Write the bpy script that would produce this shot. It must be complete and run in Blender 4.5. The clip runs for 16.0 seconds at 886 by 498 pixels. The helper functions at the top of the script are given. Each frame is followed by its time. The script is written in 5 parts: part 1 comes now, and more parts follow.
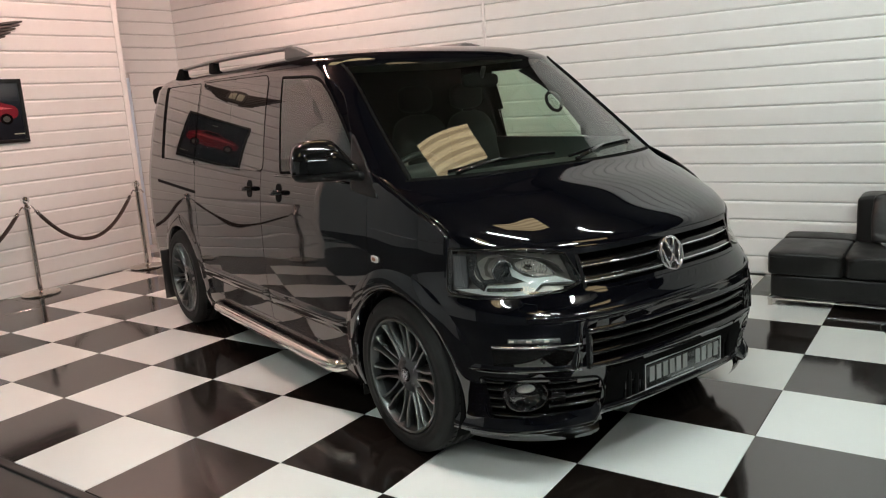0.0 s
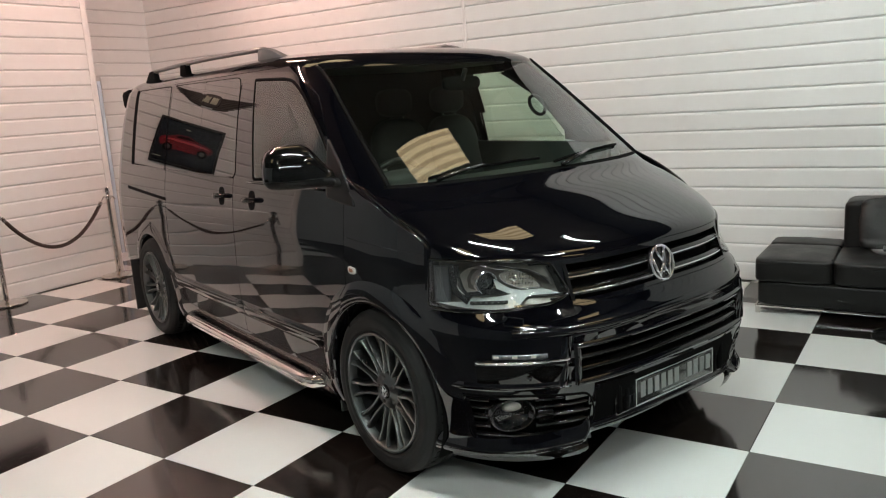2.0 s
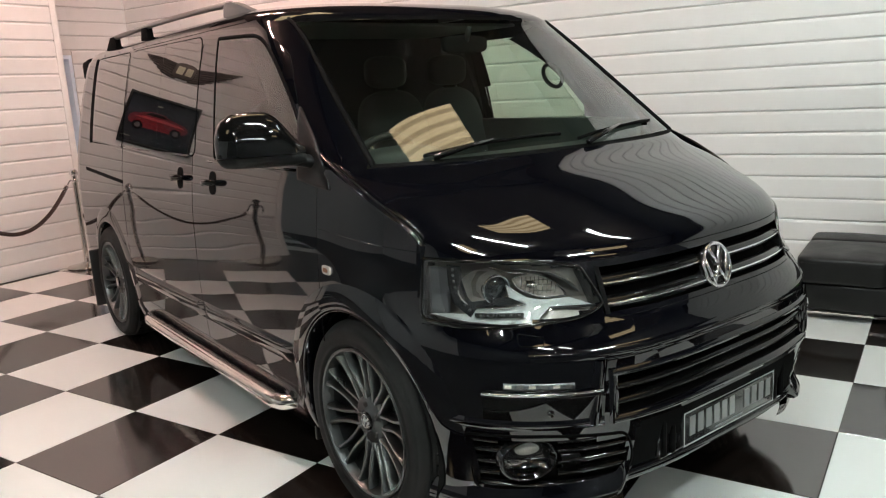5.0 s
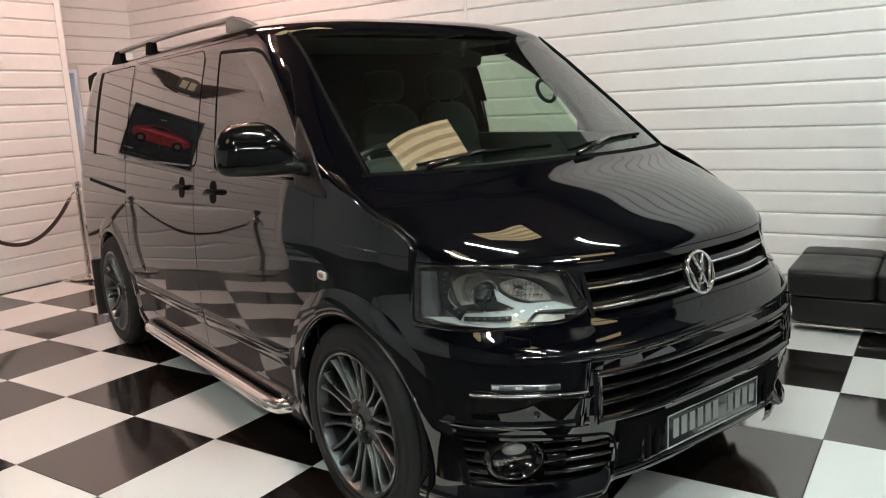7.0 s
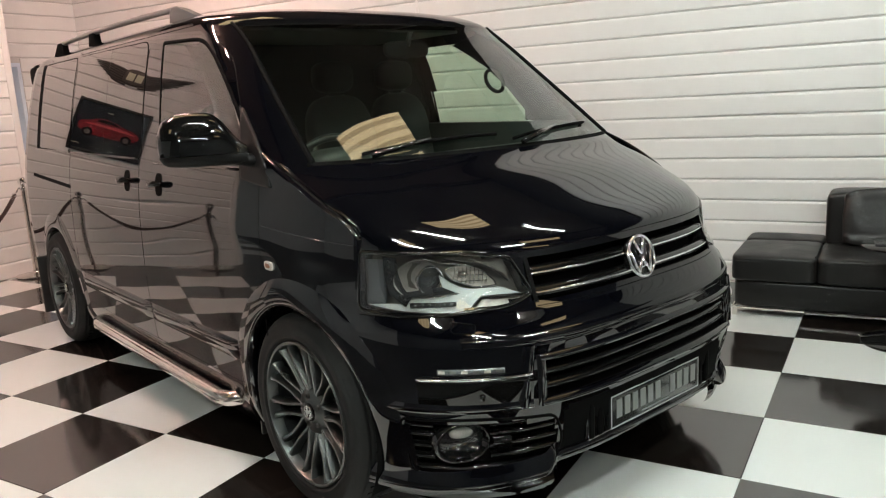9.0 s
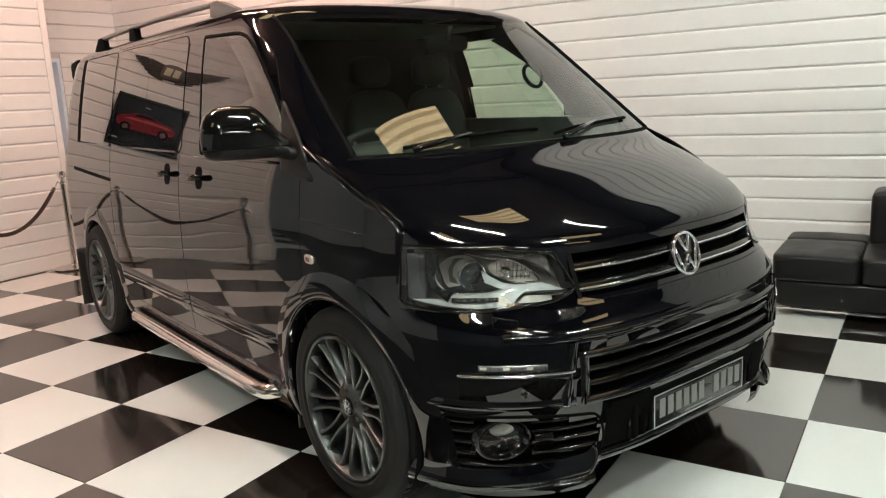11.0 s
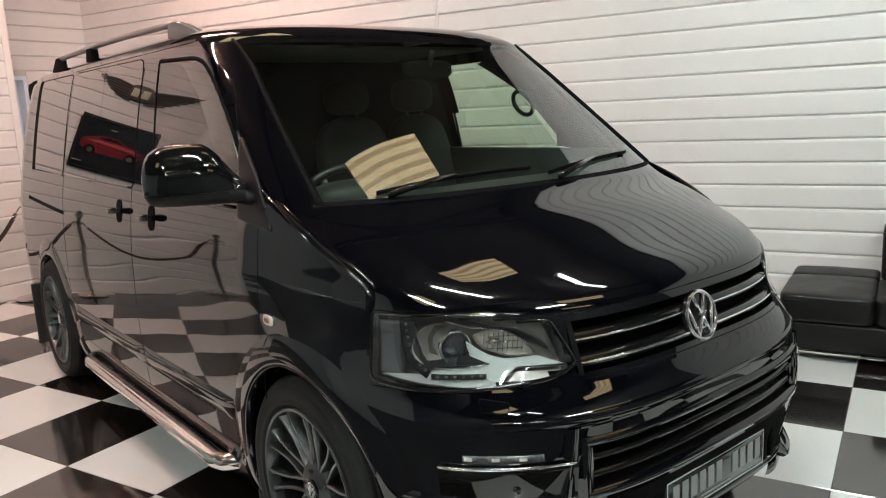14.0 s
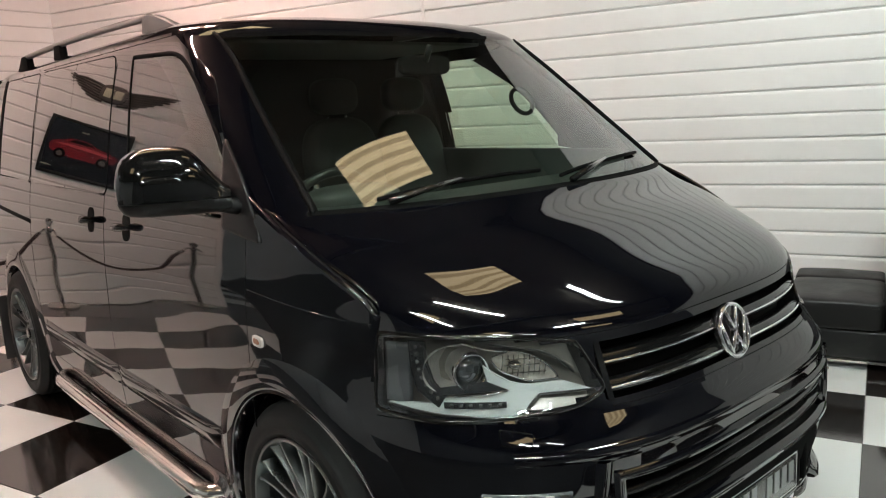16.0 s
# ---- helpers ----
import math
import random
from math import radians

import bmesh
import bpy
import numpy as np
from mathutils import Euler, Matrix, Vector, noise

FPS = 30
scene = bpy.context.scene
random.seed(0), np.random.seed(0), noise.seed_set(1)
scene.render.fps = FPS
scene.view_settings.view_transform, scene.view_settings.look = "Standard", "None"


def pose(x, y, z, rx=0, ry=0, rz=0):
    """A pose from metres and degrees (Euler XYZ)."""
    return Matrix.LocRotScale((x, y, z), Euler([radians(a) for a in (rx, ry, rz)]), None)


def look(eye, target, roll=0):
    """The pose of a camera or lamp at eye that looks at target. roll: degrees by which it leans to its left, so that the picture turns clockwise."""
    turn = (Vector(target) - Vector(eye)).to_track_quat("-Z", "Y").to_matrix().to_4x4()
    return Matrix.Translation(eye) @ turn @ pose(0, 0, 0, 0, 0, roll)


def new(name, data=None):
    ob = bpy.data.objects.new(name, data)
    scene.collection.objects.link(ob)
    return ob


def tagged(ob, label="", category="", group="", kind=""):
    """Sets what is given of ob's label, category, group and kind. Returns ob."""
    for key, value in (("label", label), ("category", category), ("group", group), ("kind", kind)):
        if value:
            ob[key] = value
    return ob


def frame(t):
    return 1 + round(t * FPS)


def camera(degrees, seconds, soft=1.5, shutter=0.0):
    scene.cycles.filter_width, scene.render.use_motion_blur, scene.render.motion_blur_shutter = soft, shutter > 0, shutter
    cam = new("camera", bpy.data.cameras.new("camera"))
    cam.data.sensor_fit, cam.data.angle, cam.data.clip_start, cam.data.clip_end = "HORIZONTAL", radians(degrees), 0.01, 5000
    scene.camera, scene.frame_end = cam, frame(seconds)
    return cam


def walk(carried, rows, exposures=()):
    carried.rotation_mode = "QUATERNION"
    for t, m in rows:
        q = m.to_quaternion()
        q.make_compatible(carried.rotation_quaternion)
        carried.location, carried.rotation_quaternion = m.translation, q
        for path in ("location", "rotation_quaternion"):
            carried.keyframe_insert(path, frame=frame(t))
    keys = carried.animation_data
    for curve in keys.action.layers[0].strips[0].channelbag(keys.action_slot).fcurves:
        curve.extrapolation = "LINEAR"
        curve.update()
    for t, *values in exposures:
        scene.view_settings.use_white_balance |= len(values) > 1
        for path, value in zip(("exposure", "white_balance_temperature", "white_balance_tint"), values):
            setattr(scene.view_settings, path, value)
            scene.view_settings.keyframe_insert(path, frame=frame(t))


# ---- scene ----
cam = camera(59.7, 16.0, 1.2)
PATH = [
    (0, (4.946, -2.235, 1.599), (3.823, -0.626, 1.209), -3.8),
    (0.5, (4.933, -2.243, 1.594), (3.817, -0.627, 1.215), -3.6),
    (1, (4.917, -2.245, 1.6), (3.819, -0.615, 1.228), -3.4),
    (1.5, (4.898, -2.206, 1.598), (3.811, -0.57, 1.219), -3.4),
    (2, (4.855, -2.1, 1.594), (3.773, -0.462, 1.211), -3.8),
    (2.5, (4.799, -1.961, 1.594), (3.726, -0.314, 1.222), -4.0),
    (3, (4.745, -1.872, 1.587), (3.689, -0.216, 1.209), -4.0),
    (3.5, (4.65, -1.758, 1.577), (3.608, -0.095, 1.192), -3.8),
    (4, (4.531, -1.634, 1.554), (3.494, 0.03, 1.159), -3.7),
    (4.5, (4.468, -1.569, 1.523), (3.423, 0.088, 1.118), -3.6),
    (5, (4.495, -1.552, 1.485), (3.419, 0.084, 1.077), -3.2),
    (7.5, (4.596, -1.615, 1.457), (3.515, 0.028, 1.096), -2.8),
    (8, (4.623, -1.604, 1.447), (3.584, 0.064, 1.073), -3.0),
    (10.5, (4.621, -1.605, 1.442), (3.64, 0.094, 1.054), -3.2),
    (11, (4.573, -1.611, 1.435), (3.519, 0.043, 1.047), -3.0),
    (11.5, (4.551, -1.604, 1.432), (3.454, 0.021, 1.036), -3.1),
    (12, (4.497, -1.567, 1.454), (3.411, 0.066, 1.067), -3.6),
    (12.5, (4.405, -1.515, 1.498), (3.362, 0.152, 1.131), -3.7),
    (13, (4.374, -1.449, 1.494), (3.361, 0.236, 1.125), -3.0),
    (13.5, (4.375, -1.349, 1.497), (3.353, 0.332, 1.138), -2.7),
    (14, (4.401, -1.283, 1.505), (3.373, 0.395, 1.149), -2.8),
    (14.5, (4.391, -1.241, 1.498), (3.381, 0.446, 1.132), -2.7),
    (15, (4.345, -1.192, 1.497), (3.363, 0.51, 1.125), -2.8),
    (15.5, (4.29, -1.161, 1.496), (3.327, 0.554, 1.131), -2.9),
    (16, (4.219, -1.14, 1.501), (3.24, 0.567, 1.144), -3.1),
]
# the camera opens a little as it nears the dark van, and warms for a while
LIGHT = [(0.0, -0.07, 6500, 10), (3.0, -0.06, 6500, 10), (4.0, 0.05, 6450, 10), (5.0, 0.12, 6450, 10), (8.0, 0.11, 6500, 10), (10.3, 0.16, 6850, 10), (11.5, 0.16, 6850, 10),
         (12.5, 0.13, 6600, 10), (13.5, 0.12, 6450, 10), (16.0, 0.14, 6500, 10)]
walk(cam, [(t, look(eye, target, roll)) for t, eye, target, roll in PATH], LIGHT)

# ---- world: a dim indoor surround, the light comes from the lamps ----
world = bpy.data.worlds.new("world")
scene.world = world
world.use_nodes = True
world.node_tree.nodes["Background"].inputs[0].default_value = (0.55, 0.6, 0.7, 1)
world.node_tree.nodes["Background"].inputs[1].default_value = 0.05
scene.view_settings.exposure = 0.0
TUBE_WHITE, TUBE_DIM, TUBE_PINK, ROOFLIGHT = 418.0, 62.0, 435.0, 2.9


# ---- materials ----
def mat(name, color, rough=0.5, metal=0.0, coat=0.0, grain=0.0, grain_scale=40.0, bump=0.0, bump_scale=60.0, spec=0.5, ior=1.5, tone=0.0, rough_var=0.0, each=0.0):
    """A procedural surface: base colour with fine grain and a slow change of tone, bump and uneven gloss."""
    m = bpy.data.materials.new(name)
    m.use_nodes = True
    nt = m.node_tree
    n, l = nt.nodes, nt.links
    b = n["Principled BSDF"]
    b.inputs["Base Color"].default_value = (*color, 1)
    b.inputs["Roughness"].default_value = rough
    b.inputs["Metallic"].default_value = metal
    b.inputs["Coat Weight"].default_value = coat
    b.inputs["Coat Roughness"].default_value = 0.02
    b.inputs["Specular IOR Level"].default_value = spec
    b.inputs["IOR"].default_value = ior
    co = n.new("ShaderNodeTexCoord")
    if grain or tone:
        fine, slow = n.new("ShaderNodeTexNoise"), n.new("ShaderNodeTexNoise")
        fine.inputs["Scale"].default_value, fine.inputs["Detail"].default_value = grain_scale, 6
        slow.inputs["Scale"].default_value, slow.inputs["Detail"].default_value = 1.7, 3
        l.new(co.outputs["Object"], fine.inputs["Vector"])
        l.new(co.outputs["Object"], slow.inputs["Vector"])
        add = n.new("ShaderNodeMath")
        add.operation = "MULTIPLY_ADD"
        add.inputs[1].default_value, add.inputs[2].default_value = 2 * grain, 1 - grain
        l.new(fine.outputs["Fac"], add.inputs[0])
        add2 = n.new("ShaderNodeMath")
        add2.operation = "MULTIPLY_ADD"
        add2.inputs[1].default_value, add2.inputs[2].default_value = 2 * tone, 1 - tone
        l.new(slow.outputs["Fac"], add2.inputs[0])
        mul = n.new("ShaderNodeMath")
        mul.operation = "MULTIPLY"
        l.new(add.outputs[0], mul.inputs[0])
        l.new(add2.outputs[0], mul.inputs[1])
        if each:
            info, vary, both = n.new("ShaderNodeObjectInfo"), n.new("ShaderNodeMath"), n.new("ShaderNodeMath")
            vary.operation, both.operation = "MULTIPLY_ADD", "MULTIPLY"
            vary.inputs[1].default_value, vary.inputs[2].default_value = 2 * each, 1 - each
            l.new(info.outputs["Random"], vary.inputs[0])
            l.new(vary.outputs[0], both.inputs[0])
            l.new(mul.outputs[0], both.inputs[1])
            mul = both
        mix = n.new("ShaderNodeVectorMath")
        mix.operation = "SCALE"
        mix.inputs[0].default_value = color
        l.new(mul.outputs[0], mix.inputs["Scale"])
        l.new(mix.outputs[0], b.inputs["Base Color"])
    if rough_var:
        nr = n.new("ShaderNodeTexNoise")
        nr.inputs["Scale"].default_value, nr.inputs["Detail"].default_value = 6, 5
        l.new(co.outputs["Object"], nr.inputs["Vector"])
        mr = n.new("ShaderNodeMapRange")
        mr.inputs["From Min"].default_value, mr.inputs["From Max"].default_value = 0.3, 0.7
        mr.inputs["To Min"].default_value, mr.inputs["To Max"].default_value = max(0.0, rough - rough_var), rough + rough_var
        l.new(nr.outputs["Fac"], mr.inputs["Value"])
        l.new(mr.outputs[0], b.inputs["Roughness"])
    if bump:
        nb = n.new("ShaderNodeTexNoise")
        nb.inputs["Scale"].default_value, nb.inputs["Detail"].default_value = bump_scale, 4
        l.new(co.outputs["Object"], nb.inputs["Vector"])
        bp = n.new("ShaderNodeBump")
        bp.inputs["Strength"].default_value, bp.inputs["Distance"].default_value = bump, 0.002
        l.new(nb.outputs["Fac"], bp.inputs["Height"])
        l.new(bp.outputs[0], b.inputs["Normal"])
    return m


def glass(name, tint, mirror=0.045, rough=0.0):
    """A thin pane: clear or tinted to see through, with a gloss that grows at a slant."""
    m = bpy.data.materials.new(name)
    m.use_nodes = True
    n, l = m.node_tree.nodes, m.node_tree.links
    n.clear()
    out, mix, clear, gloss, lw, power, scale = (n.new("ShaderNode" + k) for k in ("OutputMaterial", "MixShader", "BsdfTransparent", "BsdfGlossy", "LayerWeight", "Math", "Math"))
    clear.inputs[0].default_value = (*tint, 1)
    gloss.inputs["Roughness"].default_value = rough
    gloss.inputs[0].default_value = (1, 1, 1, 1)
    lw.inputs["Blend"].default_value = 0.5
    power.operation, scale.operation = "POWER", "MULTIPLY_ADD"
    power.inputs[1].default_value = 5.0
    scale.inputs[1].default_value, scale.inputs[2].default_value = 1 - mirror, mirror
    l.new(lw.outputs["Facing"], power.inputs[0])
    l.new(power.outputs[0], scale.inputs[0])
    l.new(scale.outputs[0], mix.inputs[0])
    l.new(clear.outputs[0], mix.inputs[1])
    l.new(gloss.outputs[0], mix.inputs[2])
    l.new(mix.outputs[0], out.inputs[0])
    return m


def glow(name, color, strength):
    m = bpy.data.materials.new(name)
    m.use_nodes = True
    n, l = m.node_tree.nodes, m.node_tree.links
    n.clear()
    out, em = n.new("ShaderNodeOutputMaterial"), n.new("ShaderNodeEmission")
    em.inputs[0].default_value, em.inputs[1].default_value = (*color, 1), strength
    l.new(em.outputs[0], out.inputs[0])
    return m


PAINT = mat("black_paint", (0.0014, 0.0016, 0.0029), 0.028, spec=0.5, ior=1.75)
GLOSS_BLACK = mat("gloss_black", (0.004, 0.004, 0.004), 0.03, coat=0.3, spec=0.45)
PLASTIC = mat("black_plastic", (0.012, 0.012, 0.012), 0.38, grain=0.15, bump=0.1, bump_scale=300)
TRIM = mat("satin_black_trim", (0.006, 0.006, 0.0062), 0.45, grain=0.15, spec=0.3)
DARK = mat("dark_cavity", (0.003, 0.003, 0.003), 0.8, spec=0.1)
SEAL = mat("window_rubber", (0.004, 0.004, 0.004), 0.7, grain=0.1, spec=0.03)
RAIL_FOOT = mat("grey_rail_foot", (0.095, 0.095, 0.095), 0.42, grain=0.1, rough_var=0.05)
RUBBER = mat("tyre_rubber", (0.010, 0.010, 0.010), 0.72, grain=0.3, grain_scale=25, bump=0.15, bump_scale=120, rough_var=0.1, spec=0.3)
ALLOY = mat("graphite_alloy", (0.115, 0.122, 0.122), 0.32, metal=1.0, grain=0.08, grain_scale=15, rough_var=0.06)
# darker copy of the rim's alloy, with the shade behind the spokes in it
BARREL_SHADED = mat("shaded_barrel", (0.045, 0.046, 0.048), 0.32, metal=0.8, grain=0.1)
STEEL = mat("brake_steel", (0.13, 0.128, 0.125), 0.4, metal=1.0, grain=0.2, rough_var=0.1)
CHROME = mat("chrome", (0.82, 0.83, 0.84), 0.06, metal=1.0, rough_var=0.03)
CHROME_WARM = mat("polished_steel", (0.72, 0.69, 0.65), 0.14, metal=1.0, grain=0.06, grain_scale=20, rough_var=0.06)
SATIN = mat("satin_rail", (0.36, 0.36, 0.36), 0.34, metal=1.0, grain=0.05, rough_var=0.05)
LAMP_GREY = mat("lamp_grey", (0.45, 0.485, 0.47), 0.40, grain=0.04)
LAMP_BACK = mat("lamp_silver", (0.82, 0.77, 0.68), 0.14, metal=0.45, grain=0.6, grain_scale=70, bump=1.0, bump_scale=45)
LAMP_BOWL = mat("lamp_bowl", (0.66, 0.63, 0.58), 0.16, metal=0.25, grain=0.2, grain_scale=60, bump=0.6, bump_scale=35)
LAMP_SHADE = mat("lamp_smoke", (0.22, 0.21, 0.185), 0.22, grain=0.3, grain_scale=20)
LAMP_DARK = mat("lamp_dark", (0.02, 0.021, 0.022), 0.2, coat=0.5)
AMBER = mat("amber_lens", (0.5, 0.13, 0.05), 0.12, coat=1)
WINDSCREEN = glass("windscreen_glass", (0.80, 0.90, 0.81), 0.132)
DOOR_GLASS = glass("door_glass", (0.70, 0.86, 0.74), 0.10)
PRIVACY = glass("privacy_glass", (0.02, 0.02, 0.02), 0.14)
CLEAR = glass("lamp_cover", (0.97, 0.98, 0.98), 0.075)
SEAT = mat("dark_upholstery", (0.026, 0.026, 0.026), 0.75, grain=0.3, grain_scale=150, bump=0.3, bump_scale=250)
DASH = mat("dashboard_plastic", (0.035, 0.037, 0.036), 0.55, grain=0.15, bump=0.2, bump_scale=300)
LINING = mat("grey_headlining", (0.14, 0.145, 0.135), 0.9, grain=0.1)
PLATE = mat("plate_grey", (0.022, 0.024, 0.024), 0.22, coat=0.5, grain=0.05)
LETTER = mat("plate_letter", (0.44, 0.455, 0.45), 0.3)
BAR = mat("plate_bar", (0.23, 0.24, 0.235), 0.35, grain=0.1)
LED = mat("led_lens", (0.07, 0.07, 0.068), 0.15)

WHITE_BOARD = mat("white_cladding", (0.80, 0.80, 0.79), 0.33, grain=0.03, grain_scale=9, bump=0.05, bump_scale=25, tone=0.03, rough_var=0.06, each=0.02)
WHITE_TRIM = mat("white_trim", (0.80, 0.79, 0.78), 0.35, grain=0.03, tone=0.03)
GROOVE = mat("cladding_backing", (0.62, 0.615, 0.61), 0.6, grain=0.05)
# white door and frame with the doorway's bluish daylight put into the colour
DOOR_DAYLIT = mat("daylit_door_paint", (0.74, 0.84, 0.95), 0.3, grain=0.03, tone=0.03)
TILE_W = mat("white_tile", (0.78, 0.80, 0.785), 0.12, grain=0.02, grain_scale=5, tone=0.03, rough_var=0.05, spec=0.5, each=0.025)
TILE_B = mat("black_tile", (0.014, 0.0105, 0.009), 0.10, grain=0.2, grain_scale=8, rough_var=0.015, spec=1.0, ior=1.7, each=0.2)
GROUT = mat("tile_joint", (0.06, 0.058, 0.055), 0.8, grain=0.2)
# the hall's two wall tones are picked for what the black paint mirrors
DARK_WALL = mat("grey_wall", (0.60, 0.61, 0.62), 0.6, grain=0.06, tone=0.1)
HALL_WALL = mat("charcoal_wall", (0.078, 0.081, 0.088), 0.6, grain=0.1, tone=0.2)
CEILING = mat("brown_ceiling", (0.098, 0.080, 0.067), 0.8, grain=0.2, tone=0.2)
BEAM = mat("dark_roof_steel", (0.022, 0.017, 0.014), 0.7, grain=0.2)
MAT_RUBBER = mat("grey_floor", (0.030, 0.0295, 0.029), 0.45, grain=0.12, tone=0.15)
LEATHER = mat("black_leather", (0.007, 0.0066, 0.0066), 0.42, spec=0.38, grain=0.25, grain_scale=30, bump=0.5, bump_scale=90, tone=0.2, rough_var=0.08)
CREASED = mat("creased_leather", (0.008, 0.0075, 0.0075), 0.40, spec=0.38, grain=0.25, grain_scale=30, bump=1.0, bump_scale=16, tone=0.2, rough_var=0.1)
ROPE = mat("brown_rope", (0.036, 0.019, 0.014), 0.7, grain=0.35, grain_scale=90, bump=0.4, bump_scale=150)
FRAME_BLACK = mat("picture_frame", (0.006, 0.006, 0.006), 0.3)
POSTER_DARK = mat("poster_ground", (0.012, 0.015, 0.022), 0.25, grain=0.3, grain_scale=6, tone=0.4)
POSTER_RED = mat("poster_red", (0.231, 0.0121, 0.0248), 0.25, grain=0.2, grain_scale=12)
POSTER_PINK = mat("poster_pale_red", (0.62, 0.11, 0.13), 0.25, grain=0.2, grain_scale=12)
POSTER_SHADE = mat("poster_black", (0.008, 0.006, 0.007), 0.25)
BRONZE = mat("pewter", (0.11, 0.10, 0.095), 0.42, metal=0.6, grain=0.2, grain_scale=30, bump=0.2)
CREAM = mat("badge_cream", (0.55, 0.56, 0.42), 0.4)
GREEN = mat("green_card", (0.16, 0.55, 0.03), 0.45)
TABLET = mat("dark_tablet", (0.03, 0.03, 0.035), 0.25)
TUBE_A = glow("white_tube", (0.90, 1.0, 0.965), TUBE_WHITE)
# weaker tubes, set low so that the wall's top stays darker
TUBE_C = glow("dim_white_tube", (0.90, 1.0, 0.965), TUBE_DIM)
TUBE_B = glow("rosy_fill_tube", (1.0, 0.63, 0.53), TUBE_PINK)
TUBE_D = glow("dim_rosy_fill_tube", (1.0, 0.60, 0.50), 0.70 * TUBE_PINK)
SKY_PANEL = glow("amber_rooflight", (1.0, 0.78, 0.46), ROOFLIGHT)
SKY_DIM = glow("amber_rooflight_shaded", (1.0, 0.74, 0.40), 0.55 * ROOFLIGHT)


# ---- mesh helpers ----
def obj(name, bm, material, smooth=True, middle=None):
    """middle: the point that an open sheet's faces look away from."""
    me = bpy.data.meshes.new(name)
    bmesh.ops.recalc_face_normals(bm, faces=bm.faces)
    if middle is not None and sum(f.normal.dot(f.calc_center_median() - middle) * f.calc_area() for f in bm.faces) < 0:
        bmesh.ops.reverse_faces(bm, faces=bm.faces)
    bm.to_mesh(me)
    bm.free()
    if material:
        me.materials.append(material)
    if smooth:
        me.polygons.foreach_set("use_smooth", [True] * len(me.polygons))
    return new(name, me)


def part(name, bm, material, parent, label="", smooth=True, auto=0, middle=None):
    """One mesh object under a thing or under a part. auto: the angle past which edges stay sharp."""
    ob = obj(name, bm, material, smooth, middle)
    if auto:
        ob.data.set_sharp_from_angle(angle=radians(auto))
    ob.parent = parent
    return tagged(ob, label)


def thing(name, m, label, category, group="", kind=""):
    ob = new(name)
    ob.matrix_world = m
    return tagged(ob, label, category, group, kind)


def quads(rows, closed_u=False, closed_v=False, skip=None):
    """A sheet through rows of points. skip(a, b): leaves out the face between rows a, a+1 and columns b, b+1."""
    bm = bmesh.new()
    vs = [[bm.verts.new(p) for p in row] for row in rows]
    nu, nv = len(vs), len(vs[0])
    for a in range(nu if closed_u else nu - 1):
        for b in range(nv if closed_v else nv - 1):
            if skip and skip(a, b):
                continue
            q = [vs[a][b], vs[a][(b + 1) % nv], vs[(a + 1) % nu][(b + 1) % nv], vs[(a + 1) % nu][b]]
            if len({v.index if v.index >= 0 else id(v) for v in q}) == 4:
                bm.faces.new(q)
    loose = [v for v in bm.verts if not v.link_faces]
    bmesh.ops.delete(bm, geom=loose, context="VERTS")
    bmesh.ops.remove_doubles(bm, verts=bm.verts, dist=1e-6)
    return bm


def box(x0, x1, y0, y1, z0, z1, bevel=0.0, seg=2, bm=None):
    bm2 = bmesh.new()
    bmesh.ops.create_cube(bm2, size=1, matrix=Matrix.Translation(((x0 + x1) / 2, (y0 + y1) / 2, (z0 + z1) / 2)) @ Matrix.Diagonal((abs(x1 - x0), abs(y1 - y0), abs(z1 - z0), 1)))
    if bevel:
        bmesh.ops.bevel(bm2, geom=list(bm2.edges), offset=bevel, segments=seg, profile=0.6, affect="EDGES")
    return bm2 if bm is None else merge(bm, bm2)


def merge(bm, other, m=None):
    if m is not None:
        bmesh.ops.transform(other, matrix=m, verts=other.verts)
    me = bpy.data.meshes.new("tmp")
    other.to_mesh(me)
    other.free()
    bm.from_mesh(me)
    bpy.data.meshes.remove(me)
    return bm


def tube(points, radius, seg=10, closed=False, caps=True, flat=1.0):
    """A round bar along points; radius may be a list. flat squeezes it upright."""
    pts = [Vector(p) for p in points]
    n = len(pts)
    rows = []
    for k, p in enumerate(pts):
        a, b = pts[(k - 1) % n if closed else max(k - 1, 0)], pts[(k + 1) % n if closed else min(k + 1, n - 1)]
        t = (b - a).normalized()
        side = t.cross(Vector((0, 0, 1)))
        side = side.normalized() if side.length > 1e-4 else t.cross(Vector((1, 0, 0))).normalized()
        up = side.cross(t).normalized()
        r = radius[k] if isinstance(radius, (list, tuple)) else radius
        rows.append([p + side * (r * math.cos(u)) + up * (r * flat * math.sin(u)) for u in (2 * math.pi * j / seg for j in range(seg))])
    bm = quads(rows, closed_u=closed, closed_v=True)
    if caps and not closed:
        bmesh.ops.holes_fill(bm, edges=[e for e in bm.edges if e.is_boundary], sides=0)
    return bm


def revolve(profile, seg=48, axis="y", closed=False, caps=False):
    """A turned body: profile of (along the axis, radius)."""
    rows = []
    for a, r in profile:
        ring = []
        for j in range(seg):
            u = 2 * math.pi * j / seg
            c, s = r * math.cos(u), r * math.sin(u)
            ring.append((c, a, s) if axis == "y" else (c, s, a) if axis == "z" else (a, c, s))
        rows.append(ring)
    bm = quads(rows, closed_u=closed, closed_v=True)
    if caps:
        bmesh.ops.holes_fill(bm, edges=[e for e in bm.edges if e.is_boundary], sides=0)
    return bm


